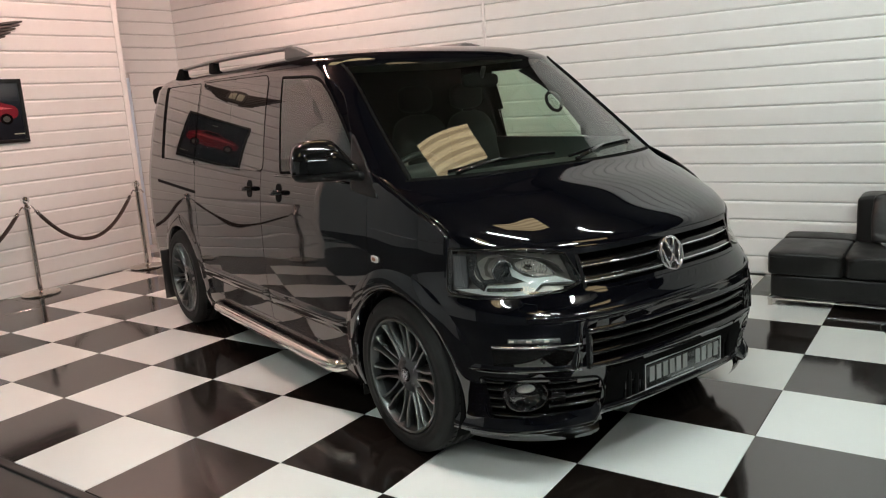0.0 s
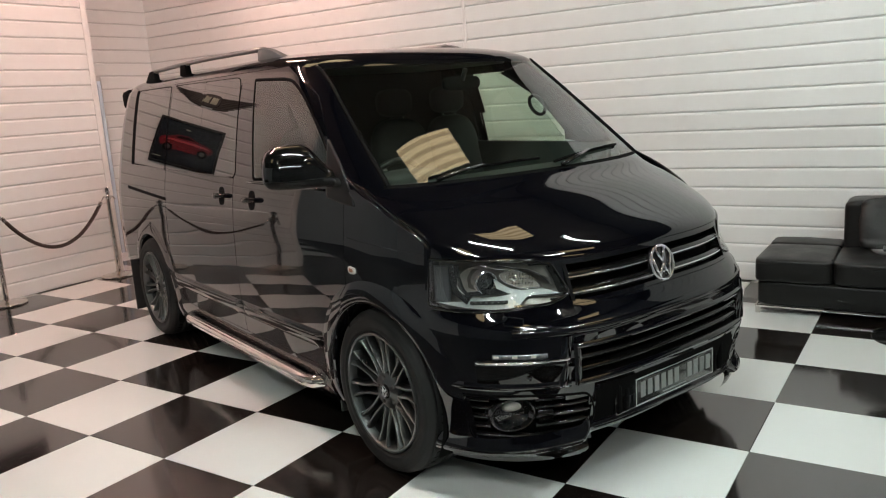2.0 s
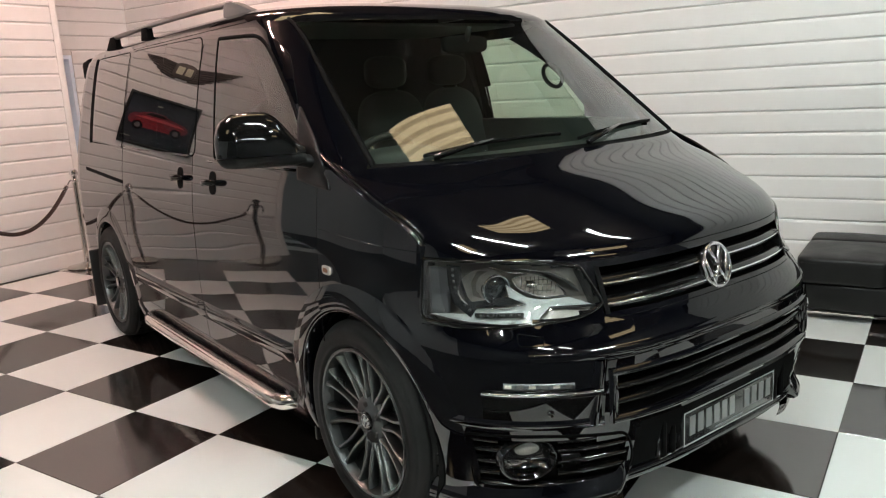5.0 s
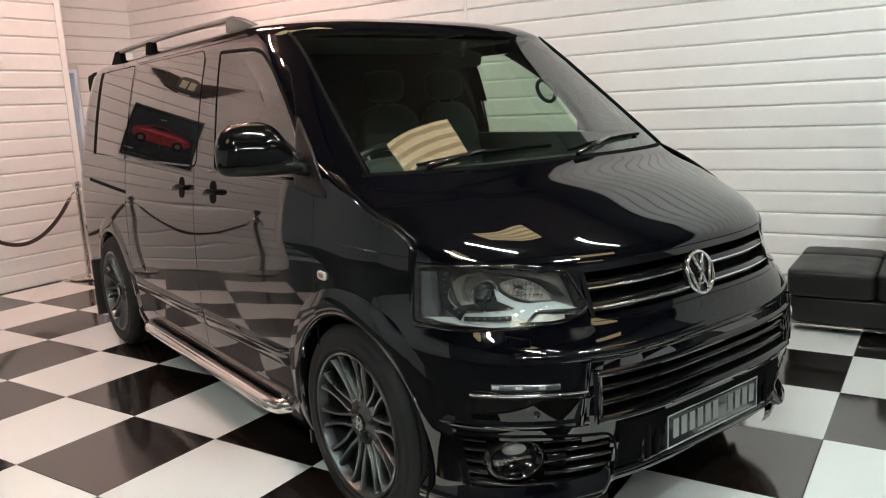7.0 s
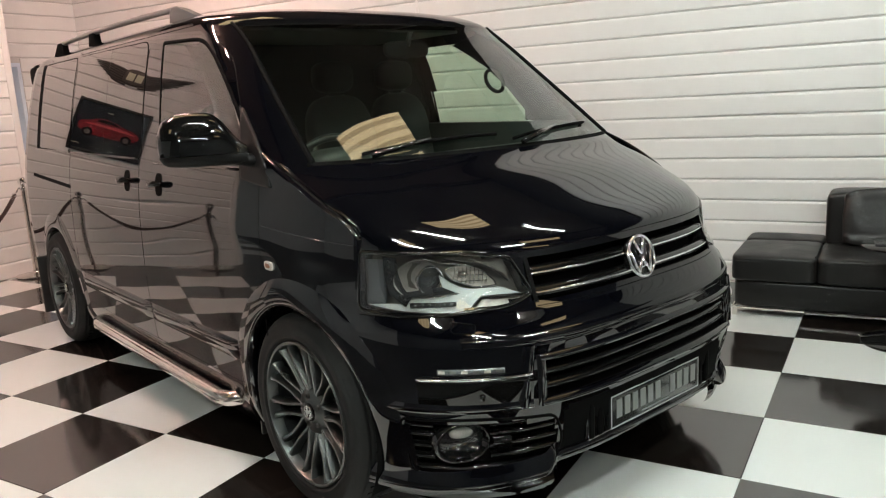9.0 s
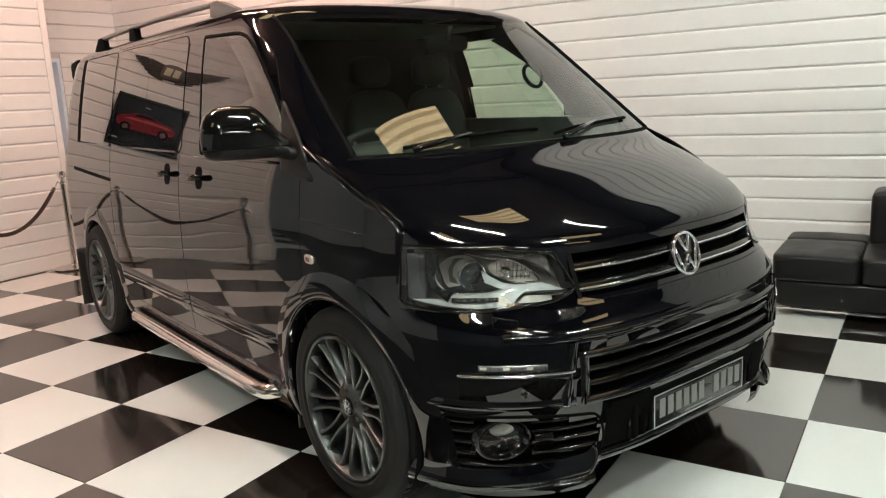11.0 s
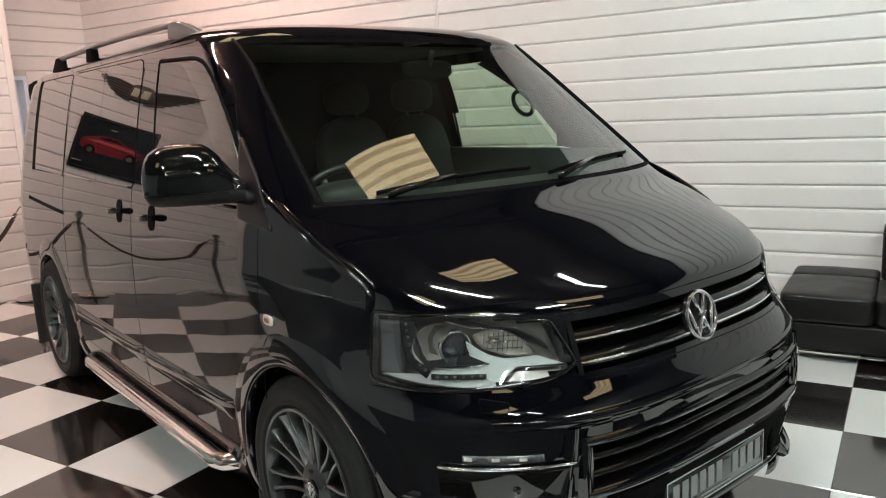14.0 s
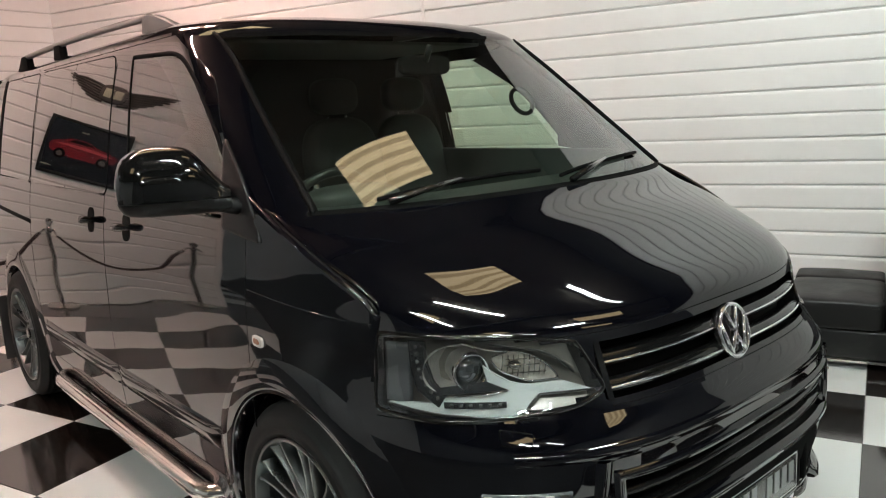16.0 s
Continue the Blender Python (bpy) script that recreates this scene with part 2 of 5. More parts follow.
def rounded(poly, radius, n=4):
    """A polygon with rounded corners; radius: one for all, or one each."""
    out = []
    k = len(poly)
    for i, p in enumerate(poly):
        p, a, b = np.array(p, float), np.array(poly[i - 1], float), np.array(poly[(i + 1) % k], float)
        r = radius[i] if isinstance(radius, (list, tuple)) else radius
        da, db = a - p, b - p
        ra, rb = min(r, 0.45 * np.linalg.norm(da)), min(r, 0.45 * np.linalg.norm(db))
        pa, pb = p + da / np.linalg.norm(da) * ra, p + db / np.linalg.norm(db) * rb
        for j in range(n + 1):
            s = j / n
            out.append((1 - s) ** 2 * pa + 2 * s * (1 - s) * p + s * s * pb)
    return out


def resample(outline, step):
    """The closed outline with points no further apart than step."""
    out = []
    for i, p in enumerate(outline):
        q = outline[(i + 1) % len(outline)]
        k = max(1, int(math.ceil(np.linalg.norm(np.subtract(q, p)) / step)))
        out += [np.array(p) + (np.array(q) - np.array(p)) * j / k for j in range(k)]
    return out


def inset(outline, w):
    """The outline moved inwards by w (anticlockwise or clockwise)."""
    n = len(outline)
    c = np.mean(outline, axis=0)
    out = []
    for i in range(n):
        a, b = np.array(outline[i - 1]), np.array(outline[(i + 1) % n])
        t = (b - a) / (np.linalg.norm(b - a) + 1e-9)
        nrm = np.array((-t[1], t[0]))
        if nrm @ (c - outline[i]) < 0:
            nrm = -nrm
        out.append(np.array(outline[i]) + nrm * w)
    return out


def within(p, poly):
    x, y = p
    hit = False
    for i in range(len(poly)):
        (x0, y0), (x1, y1) = poly[i - 1], poly[i]
        if (y0 > y) != (y1 > y) and x < (x1 - x0) * (y - y0) / (y1 - y0) + x0:
            hit = not hit
    return hit


def patch(outline, mapper, off=0.0, rings=7, depth=0.0):
    """A filled sheet inside an outline on a skin, with an edge turned in by depth."""
    c = np.mean(outline, axis=0)
    rows = []
    if depth:
        rows.append([mapper(p[0], p[1], off - depth) for p in outline])
    for k in range(rings, 0, -1):
        s = (k / rings) ** 0.8
        rows.append([mapper(*(c + (np.array(p) - c) * s), off) for p in outline])
    bm = quads(rows, closed_v=True)
    edges = [e for e in bm.edges if e.is_boundary]
    mid = mapper(c[0], c[1], off)
    last = {tuple(round(x, 6) for x in p) for p in rows[-1]}
    inner = [e for e in edges if all(tuple(round(x, 6) for x in v.co) in last for v in e.verts)]
    if inner:
        v = bm.verts.new(mid)
        for e in inner:
            try:
                bm.faces.new((e.verts[0], e.verts[1], v))
            except ValueError:
                pass
    return bm


def ring(outline, width, mapper, off=0.0, depth=0.004):
    """A flat band inside an outline on a skin, with turned-in edges."""
    ins = inset(outline, width)
    rows = [[mapper(p[0], p[1], off - depth) for p in outline], [mapper(p[0], p[1], off) for p in outline],
            [mapper(p[0], p[1], off) for p in ins], [mapper(p[0], p[1], off - depth) for p in ins]]
    return quads(rows, closed_v=True)


def ellipsoid(center, size, power=2.0, nu=24, nv=14, m=None):
    """A rounded box: power 2 is an ellipsoid, higher is boxier."""
    def sp(v, e):
        return math.copysign(abs(v) ** e, v)
    e = 2.0 / power
    rows = []
    for a in range(nv + 1):
        v = -math.pi / 2 + math.pi * a / nv
        rows.append([(size[0] * sp(math.cos(v), e) * sp(math.cos(u), e), size[1] * sp(math.cos(v), e) * sp(math.sin(u), e), size[2] * sp(math.sin(v), e))
                     for u in (2 * math.pi * b / nu for b in range(nu))])
    bm = quads(rows, closed_v=True)
    bmesh.ops.remove_doubles(bm, verts=bm.verts, dist=1e-5)
    bmesh.ops.transform(bm, matrix=Matrix.Translation(center) @ (m or Matrix()), verts=bm.verts)
    return bm


def prism(profile, y0, y1, bevel=0.0, seg=2):
    """A solid of an outline (ahead, height) between two sides."""
    bm = bmesh.new()
    a = [bm.verts.new((f, y0, z)) for f, z in profile]
    b = [bm.verts.new((f, y1, z)) for f, z in profile]
    n = len(profile)
    for k in range(n):
        bm.faces.new((a[k], a[(k + 1) % n], b[(k + 1) % n], b[k]))
    bm.faces.new(a[::-1])
    bm.faces.new(b)
    bmesh.ops.recalc_face_normals(bm, faces=bm.faces)
    if bevel:
        bmesh.ops.bevel(bm, geom=list(bm.edges), offset=bevel, segments=seg, profile=0.6, affect="EDGES")
    return bm


# ---- the room ----
WALL_L, WALL_B, TOP, PITCH = -2.45, 4.25, 4.05, 0.1505
T = 0.6
CLAD_TOP = 3.53


def plank_mesh(length, material, x0=0.0):
    """One cladding board along +x, its face towards -y: a flat face with a soft shoulder above and a groove below."""
    h = PITCH - 0.0108
    prof = [(0.0, 0.0), (-0.011, 0.001), (-0.0135, 0.004), (-0.014, 0.008), (-0.014, h - 0.018), (-0.0125, h - 0.011), (-0.008, h - 0.003), (-0.003, h), (0.0, h)]
    bm = quads([[(x, y, z) for y, z in prof] for x in (x0, x0 + length)])
    for x in (x0, x0 + length):
        bm.faces.new([bm.verts.new((x, y, z)) for y, z in prof])
    bmesh.ops.remove_doubles(bm, verts=bm.verts, dist=1e-6)
    me = bpy.data.meshes.new("plank")
    bmesh.ops.recalc_face_normals(bm, faces=bm.faces)
    bm.to_mesh(me)
    bm.free()
    me.materials.append(material)
    return me


def clad(wall, pose_m, spans, top=TOP, skip=None):
    """Boards on a wall: spans of (start, length, bottom, top) along its run."""
    for start, length, z0, z1 in spans:
        me = plank_mesh(length, WHITE_BOARD, start)
        for k in range(int(round(z0 / PITCH)), int(z1 / PITCH)):
            ob = new("plank", me)
            ob.parent = wall
            ob.matrix_world = pose_m @ Matrix.Translation((0, 0, k * PITCH + 0.004))


# long wall behind the van
wall_b = tagged(obj("wall_north", box(-3.7, 9.0, WALL_B + 0.014, WALL_B + 0.2, 0, TOP), GROOVE, False), "long white wall clad in horizontal boards", "wall", kind="structure")
clad(wall_b, Matrix.Translation((0, WALL_B + 0.014, 0)), [(-3.5, 4.54, 0, CLAD_TOP), (1.075, 7.9, 0, CLAD_TOP)])
joint = obj("trim_joint", box(1.043, 1.072, WALL_B - 0.001, WALL_B + 0.013, 0, TOP, 0.003), WHITE_TRIM, False)
tagged(joint, "narrow white vertical joint strip on the boarded wall", "trim", kind="structure")

# short wall on the left with the poster
wall_l = tagged(obj("wall_west", box(WALL_L - 0.16, WALL_L - 0.014, -0.07, 2.74, 0, TOP), GROOVE, False), "white boarded partition wall lit by rosy light", "wall", kind="structure")
clad(wall_l, Matrix.Translation((WALL_L - 0.014, -0.07, 0)) @ Matrix.Rotation(radians(90), 4, "Z"), [(0.03, 2.745, 0, CLAD_TOP)])
tagged(obj("trim_corner", box(WALL_L - 0.17, WALL_L + 0.0004, 2.706, 2.775, 0, TOP, 0.012, 3), WHITE_BOARD), "rounded white corner trim of the partition", "trim", kind="structure")
tagged(obj("trim_end", box(WALL_L - 0.17, WALL_L + 0.004, -0.10, -0.04, 0, TOP, 0.008, 3), WHITE_TRIM), "white end trim of the partition", "trim", kind="structure")
# return and recess with the doorway
tagged(obj("wall_return", box(-3.7, WALL_L - 0.16, 2.56, 2.74, 0, TOP), WHITE_TRIM, False), "plain white return wall of the recess", "wall", kind="structure")
DOOR0, DOOR1, DOORH = 2.80, 3.53, 2.05
rec = bmesh.new()
box(-3.72, -3.514, 2.74, DOOR0, 0, TOP, bm=rec)
box(-3.72, -3.514, DOOR1, WALL_B + 0.2, 0, TOP, bm=rec)
box(-3.72, -3.514, DOOR0, DOOR1, DOORH, TOP, bm=rec)
wall_r = tagged(obj("wall_recess", rec, GROOVE, False), "white boarded recess wall with a doorway", "wall", kind="structure")
clad(wall_r, Matrix.Translation((-3.514, 2.74, 0)) @ Matrix.Rotation(radians(90), 4, "Z"), [(DOOR1 - 2.74, WALL_B - DOOR1, 0, CLAD_TOP), (0.0, DOOR1 - 2.74, 2.1, CLAD_TOP)])
# closed leaf stands in for the daylit opening; its blue is painted light
door = thing("door_1", Matrix.Translation((-3.6, DOOR0, 0)), "flush door set back in the recess, bluish daylight in its colour", "door", kind="structure")
part("door_leaf", box(-0.06, -0.02, 0.04, DOOR1 - DOOR0 - 0.04, 0.01, DOORH - 0.04, 0.003), DOOR_DAYLIT, door, smooth=False)
for a, b in ((0.0, 0.04), (DOOR1 - DOOR0 - 0.04, DOOR1 - DOOR0)):
    part("door_frame", box(-0.11, 0.09, a, b, 0, DOORH - 0.04, 0.004), DOOR_DAYLIT, door, smooth=False)
part("door_frame", box(-0.11, 0.09, 0.0, DOOR1 - DOOR0, DOORH - 0.04, DOORH, 0.004), DOOR_DAYLIT, door, smooth=False)

tagged(obj("trim_fascia", box(-3.7, 9.0, WALL_B - 0.03, WALL_B + 0.013, CLAD_TOP - 0.05, TOP, 0.004), mat("fascia_brown", (0.012, 0.010, 0.009), 0.7, grain=0.2), False), "dark fascia above the boarded wall", "trim", kind="structure")

# unseen walls that close the hall, grey or charcoal to suit the van's reflections
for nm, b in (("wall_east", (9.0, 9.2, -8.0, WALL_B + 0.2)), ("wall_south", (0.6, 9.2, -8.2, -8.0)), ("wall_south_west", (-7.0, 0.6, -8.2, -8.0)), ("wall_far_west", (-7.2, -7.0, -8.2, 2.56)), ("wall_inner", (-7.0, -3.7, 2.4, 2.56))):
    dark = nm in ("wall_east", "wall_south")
    tagged(obj(nm, box(*b, 0, TOP), HALL_WALL if dark else DARK_WALL, False), "unseen hall wall toned charcoal for the van's reflections" if dark else "unseen hall wall toned grey for the van's reflections", "wall", kind="structure")
tagged(obj("ceiling", box(-7.2, 9.2, -8.2, WALL_B + 0.2, TOP, TOP + 0.15), CEILING, False), "dark hall ceiling", "ceiling", kind="structure")

# steel purlins under the ceiling
for x in (4.9, 6.9, 1.9, -0.9):
    beam = thing("roof_beam", pose(x, 0, TOP, 0, 0, -9), "dark brown steel roof beam under the ceiling", "beam", "roof beams")
    part("flange", box(-0.05, 0.05, -7.6, WALL_B - 0.06, -0.20, -0.185, 0.002), BEAM, beam, smooth=False)
    part("web", box(-0.006, 0.006, -7.6, WALL_B - 0.06, -0.184, -0.001), BEAM, beam, smooth=False)

# floor: joint bed, chequered tiles
floor = tagged(obj("floor", box(-7.2, 9.2, -8.2, WALL_B + 0.2, -0.1, -0.006), GROUT, False), "glossy black and white chequered tile floor", "floor", kind="structure")


# ceiling lamps and rooflights
def batten(x, y, turn, material, length=1.2, z=TOP):
    """A twin-tube strip light hung under the ceiling."""
    b = thing("strip_light", pose(x, y, z, 0, 0, turn), "twin-tube fluorescent strip light under the dark ceiling", "lamp", "strip lights")
    part("housing", box(-length / 2 - 0.03, length / 2 + 0.03, -0.05, 0.05, -0.10, -0.05, 0.006), WHITE_TRIM, b, smooth=False)
    for s in (-1, 1):
        part("stem", tube([(s * length / 3, 0, -0.06), (s * length / 3, 0, 0.0)], 0.008, 8), WHITE_TRIM, b)
        part("tube", tube([(-length / 2, s * 0.034, -0.125), (length / 2, s * 0.034, -0.125)], 0.010, 10), material, b, "glowing tube")
        part("cap", box(s * (length / 2), s * (length / 2 + 0.03), -0.055, 0.055, -0.145, -0.05, 0.004), WHITE_TRIM, b, smooth=False)
    return b


# the first shows in the bonnet; the others are unseen, added as fill
for x, y, turn in ((3.82, -0.13, 1), (6.3, 0.3, 90), (3.4, -3.4, 0), (6.6, -4.0, 0), (-4.4, -4.4, 0)):
    batten(x, y, turn, TUBE_A)
batten(4.47, 2.98, 13, TUBE_C, 1.05)
# added behind the camera, out of view
batten(7.6, -3.0, 0, TUBE_C)
# unseen rosy tubes, added to turn the partition and the recess side pink
for x, y, turn in ((0.2, 0.5, 90),):
    batten(x, y, turn, TUBE_B)
batten(-0.8, 2.9, 0, TUBE_D)


ROOF_TURN = -11.0


def rooflight(x, y, wide, long, n=9):
    """A ribbed panel round a middle, turned with the roof."""
    x0, x1, y0, y1 = 0.0, wide, 0.0, long
    r = thing("rooflight", pose(x, y, TOP, 0, 0, ROOF_TURN) @ Matrix.Translation((-wide / 2, -long / 2, 0)), "yellowed ribbed rooflight panel in the ceiling", "rooflight", "rooflights")
    part("panel", box(0, x1 - x0, 0, y1 - y0, -0.012, -0.004), SKY_PANEL, r, smooth=False)
    for a in (0.0, 1.0):
        part("rim", box(-0.03, x1 - x0 + 0.03, a * (y1 - y0) - 0.02, a * (y1 - y0) + 0.02, -0.03, -0.001, 0.004), CEILING, r, smooth=False)
        part("rim", box(a * (x1 - x0) - 0.02, a * (x1 - x0) + 0.02, 0.02, y1 - y0 - 0.02, -0.03, -0.001, 0.004), CEILING, r, smooth=False)
    for k in range(n):
        a, b = (x1 - x0) * k / n, (x1 - x0) * (k + 1) / n
        part("rib", box(a + 0.004, b - 0.004, 0.02, y1 - y0 - 0.02, -0.024, -0.010, 0.003), SKY_PANEL if k % 2 == 0 else SKY_DIM, r, smooth=False)
    return r


rooflight(3.24, 1.76, 0.40, 1.26)
for x, y in ((0.9, 1.8), (5.9, 1.8), (8.2, 0.8), (0.9, -3.5), (3.25, -3.5), (5.9, -3.5)):
    rooflight(x, y, 0.58, 1.55)


# ---- the van's outer skin: plan outlines stacked by height ----
# height, half width, front, depth of the front cap, its exponent, back
LEVELS = np.array([
    (0.17, 0.880, 0.760, 0.66, 3.6, -3.86),
    (0.22, 0.905, 0.800, 0.68, 3.6, -3.90),
    (0.30, 0.925, 0.800, 0.68, 3.6, -3.93),
    (0.45, 0.938, 0.828, 0.70, 3.6, -3.95),
    (0.60, 0.948, 0.836, 0.75, 3.5, -3.95),
    (0.70, 0.950, 0.836, 0.785, 3.37, -3.95),
    (0.73, 0.950, 0.826, 0.79, 3.35, -3.95),
    (0.80, 0.949, 0.785, 0.81, 3.2, -3.95),
    (0.88, 0.947, 0.750, 0.82, 3.15, -3.95),
    (0.93, 0.946, 0.742, 0.83, 3.15, -3.95),
    (0.955, 0.945, 0.735, 0.82, 3.15, -3.95),
    (0.98, 0.9436, 0.718, 0.83, 3.33, -3.95),
    (1.005, 0.9417, 0.688, 0.80, 3.43, -3.95),
    (1.03, 0.9391, 0.6495, 0.74, 3.45, -3.95),
    (1.055, 0.9365, 0.601, 0.66, 3.30, -3.95),
    (1.08, 0.9341, 0.5493, 0.585, 2.95, -3.95),
    (1.11, 0.9308, 0.487, 0.52, 2.65, -3.949),
    (1.14, 0.9269, 0.418, 0.475, 2.50, -3.943),
    (1.17, 0.9225, 0.333, 0.445, 2.47, -3.94),
    (1.20, 0.9175, 0.252, 0.432, 2.67, -3.94),
    (1.225, 0.9131, 0.200, 0.422, 2.88, -3.94),
    (1.238, 0.9108, 0.1765, 0.338, 2.0, -3.935),
    (1.26, 0.9068, 0.1485, 0.336, 2.0, -3.93),
    (1.29, 0.9013, 0.1103, 0.333, 2.0, -3.93),
    (1.40, 0.880, -0.0296, 0.322, 2.0, -3.92),
    (1.55, 0.847, -0.2205, 0.307, 2.0, -3.90),
    (1.68, 0.814, -0.3859, 0.294, 2.0, -3.87),
    (1.76, 0.790, -0.4880, 0.31, 2.3, -3.85),
    (1.80, 0.772, -0.541, 0.34, 3.0, -3.83),
    (1.83, 0.744, -0.602, 0.38, 3.0, -3.81),
    (1.853, 0.705, -0.69, 0.44, 3.0, -3.78),
    (1.874, 0.640, -0.84, 0.50, 3.0, -3.72),
    (1.890, 0.520, -1.10, 0.55, 3.0, -3.60),
    (1.900, 0.350, -1.48, 0.50, 3.0, -3.40),
    (1.905, 0.150, -1.900, 0.30, 3.0, -3.00),
])


def rough_level(z):
    """Half width, front, cap depth, exponent and back at a height, by a monotone cubic curve through LEVELS."""
    zs = LEVELS[:, 0]
    z = min(max(z, zs[0]), zs[-1])
    k = min(max(int(np.searchsorted(zs, z)) - 1, 0), len(zs) - 2)
    h = zs[k + 1] - zs[k]
    s = (z - zs[k]) / h
    return ((2 * s**3 - 3 * s**2 + 1) * LEVELS[k, 1:] + (s**3 - 2 * s**2 + s) * h * SLOPES[k]
            + (3 * s**2 - 2 * s**3) * LEVELS[k + 1, 1:] + (s**3 - s**2) * h * SLOPES[k + 1])


def slopes():
    zs, v = LEVELS[:, 0], LEVELS[:, 1:]
    step = np.diff(v, axis=0) / np.diff(zs)[:, None]
    out = np.zeros_like(v)
    out[0], out[-1] = step[0], step[-1]
    for k in range(1, len(zs) - 1):
        a, b = step[k - 1], step[k]
        out[k] = np.where(a * b > 0, 2 * a * b / (a + b + 1e-12 * np.sign(a + b + 1e-15)), 0)
    return out


SLOPES = slopes()
STEP, SOFT = 0.002, 0.007
TABLE_Z = np.arange(LEVELS[0, 0], LEVELS[-1, 0], STEP)
RAW = np.array([rough_level(z) for z in TABLE_Z])
KERNEL = np.exp(-0.5 * (np.arange(-14, 15) * STEP / SOFT) ** 2)
KERNEL /= KERNEL.sum()
EVEN = np.array([np.convolve(np.pad(column, 14, mode="edge"), KERNEL, mode="valid") for column in RAW.T]).T
EASE = np.clip((TABLE_Z[-1] - 0.03 - TABLE_Z) / 0.02, 0, 1)[:, None] * np.clip((TABLE_Z - 0.19) / 0.02, 0, 1)[:, None]
EVEN = EVEN * EASE + RAW * (1 - EASE)


def level(z):
    """Half width, front, cap depth, exponent and back at a height, softened."""
    x = min(max((z - TABLE_Z[0]) / STEP, 0.0), len(TABLE_Z) - 1.001)
    k = int(x)
    return EVEN[k] * (1 - (x - k)) + EVEN[k + 1] * (x - k)


BACK_DEPTH, BACK_POWER = 0.16, 3.5


def taper(f):
    """How far the sides draw in towards the back."""
    return 0.045 * (min(0.0, f + 1.3) / 2.4) ** 2


def side_r(f, z):
    """Half width of the skin at a place along the van and a height."""
    w, front, depth, power, back = level(z)
    w -= taper(f)
    f0, b0 = front - depth, back + BACK_DEPTH
    if f > f0:
        return w * max(0.0, 1 - ((f - f0) / depth) ** 2) ** (1 / power)
    if f < b0:
        return w * max(0.0, 1 - ((b0 - f) / BACK_DEPTH) ** 2) ** (1 / BACK_POWER)
    return w


def front_f(r, z):
    """How far ahead the skin's front lies at a distance from the middle and a height."""
    w, front, depth, power, back = level(z)
    return front - depth + depth * math.sqrt(max(0.0, 1 - min(1.0, abs(r) / w) ** power))


# ---- the van: x ahead, y to its left, z up, from the ground under the front axle ----
VAN = Matrix.Translation((3.1697, 1.2482, 0)) @ Matrix.Rotation(radians(-19.346), 4, "Z")
CABIN = Vector((-1.6, 0, 0.9))
WHEELBASE, HUB_R, HUB_Z, TYRE_R = 3.015, 0.935, 0.366, 0.366
van = thing("van", VAN, "glossy black panel van with tinted windows on a chequered floor", "van")


def cap_point(th, z):
    w, front, depth, power, back = level(z)
    return front - depth + depth * math.cos(th), w * math.sin(th) ** (2 / power)


def lifted(at, u, v, off):
    """A point of a skin, lifted off it by off."""
    p = at(u, v)
    if off:
        e = 2e-3
        n = (at(u + e, v) - at(u - e, v)).cross(at(u, v + e) - at(u, v - e))
        if n.length > 1e-12:
            n.normalize()
            mid = Vector((-1.6, 0, 0.9))
            p = p + n * (off if n.dot(p - mid) > 0 else -off)
    return p


def on_side(s):
    return lambda f, z, off=0.0: lifted(lambda u, v: Vector((u, -s * side_r(u, v), v)), f, z, off)


def on_front(r, z, off=0.0):
    return lifted(lambda u, v: Vector((front_f(u, v), -u, v)), r, z, off)


def corner_point(w, z):
    """The skin where half width minus distance ahead is w: runs round the front corner."""
    wd, front, depth, power, back = level(z)
    if w > wd - (front - depth):
        return wd - w, wd
    a, b = 0.0, math.pi / 2
    for _ in range(40):
        m = (a + b) / 2
        f, r = cap_point(m, z)
        a, b = (m, b) if r - f < w else (a, m)
    return cap_point((a + b) / 2, z)


def on_corner(s):
    def at(w, z):
        f, r = corner_point(w, z)
        return Vector((f, -s * r, z))
    return lambda w, z, off=0.0: lifted(at, w, z, off)


def pillar_f(z):
    """The line of the front door's leading edge and the windscreen pillar."""
    return -0.20 if z < 1.23 else -0.20 - (z - 1.23) * 0.85 - 2.5 * max(0.0, z - 1.62) ** 1.5


# outlines on the skin
DOOR_WIN = resample(rounded([(-1.145, 1.23), (-1.238, 1.76), (-0.80, 1.742), (-0.66, 1.665), (-0.455, 1.495), (-0.25, 1.28)], [0.03, 0.02, 0.10, 0.10, 0.10, 0.05]), 0.05)
DOOR_WIN_LEFT = resample(rounded([(-1.335, 1.235), (-1.345, 1.765), (-0.80, 1.745), (-0.40, 1.275)], [0.05, 0.06, 0.16, 0.07]), 0.05)
SLIDE_WIN = resample(rounded([(-2.535, 1.25), (-2.55, 1.785), (-1.42, 1.775), (-1.375, 1.24)], [0.04, 0.05, 0.06, 0.05]), 0.05)
SLIDE_PANE_A = resample(rounded([(-2.535, 1.25), (-2.55, 1.785), (-1.95, 1.781), (-1.94, 1.245)], [0.04, 0.05, 0.012, 0.012]), 0.05)
SLIDE_PANE_B = resample(rounded([(-1.937, 1.245), (-1.947, 1.781), (-1.42, 1.775), (-1.375, 1.24)], [0.012, 0.012, 0.06, 0.05]), 0.05)
REAR_WIN = resample(rounded([(-3.36, 1.265), (-3.40, 1.79), (-2.60, 1.785), (-2.59, 1.25)], [0.06, 0.08, 0.04, 0.04]), 0.05)
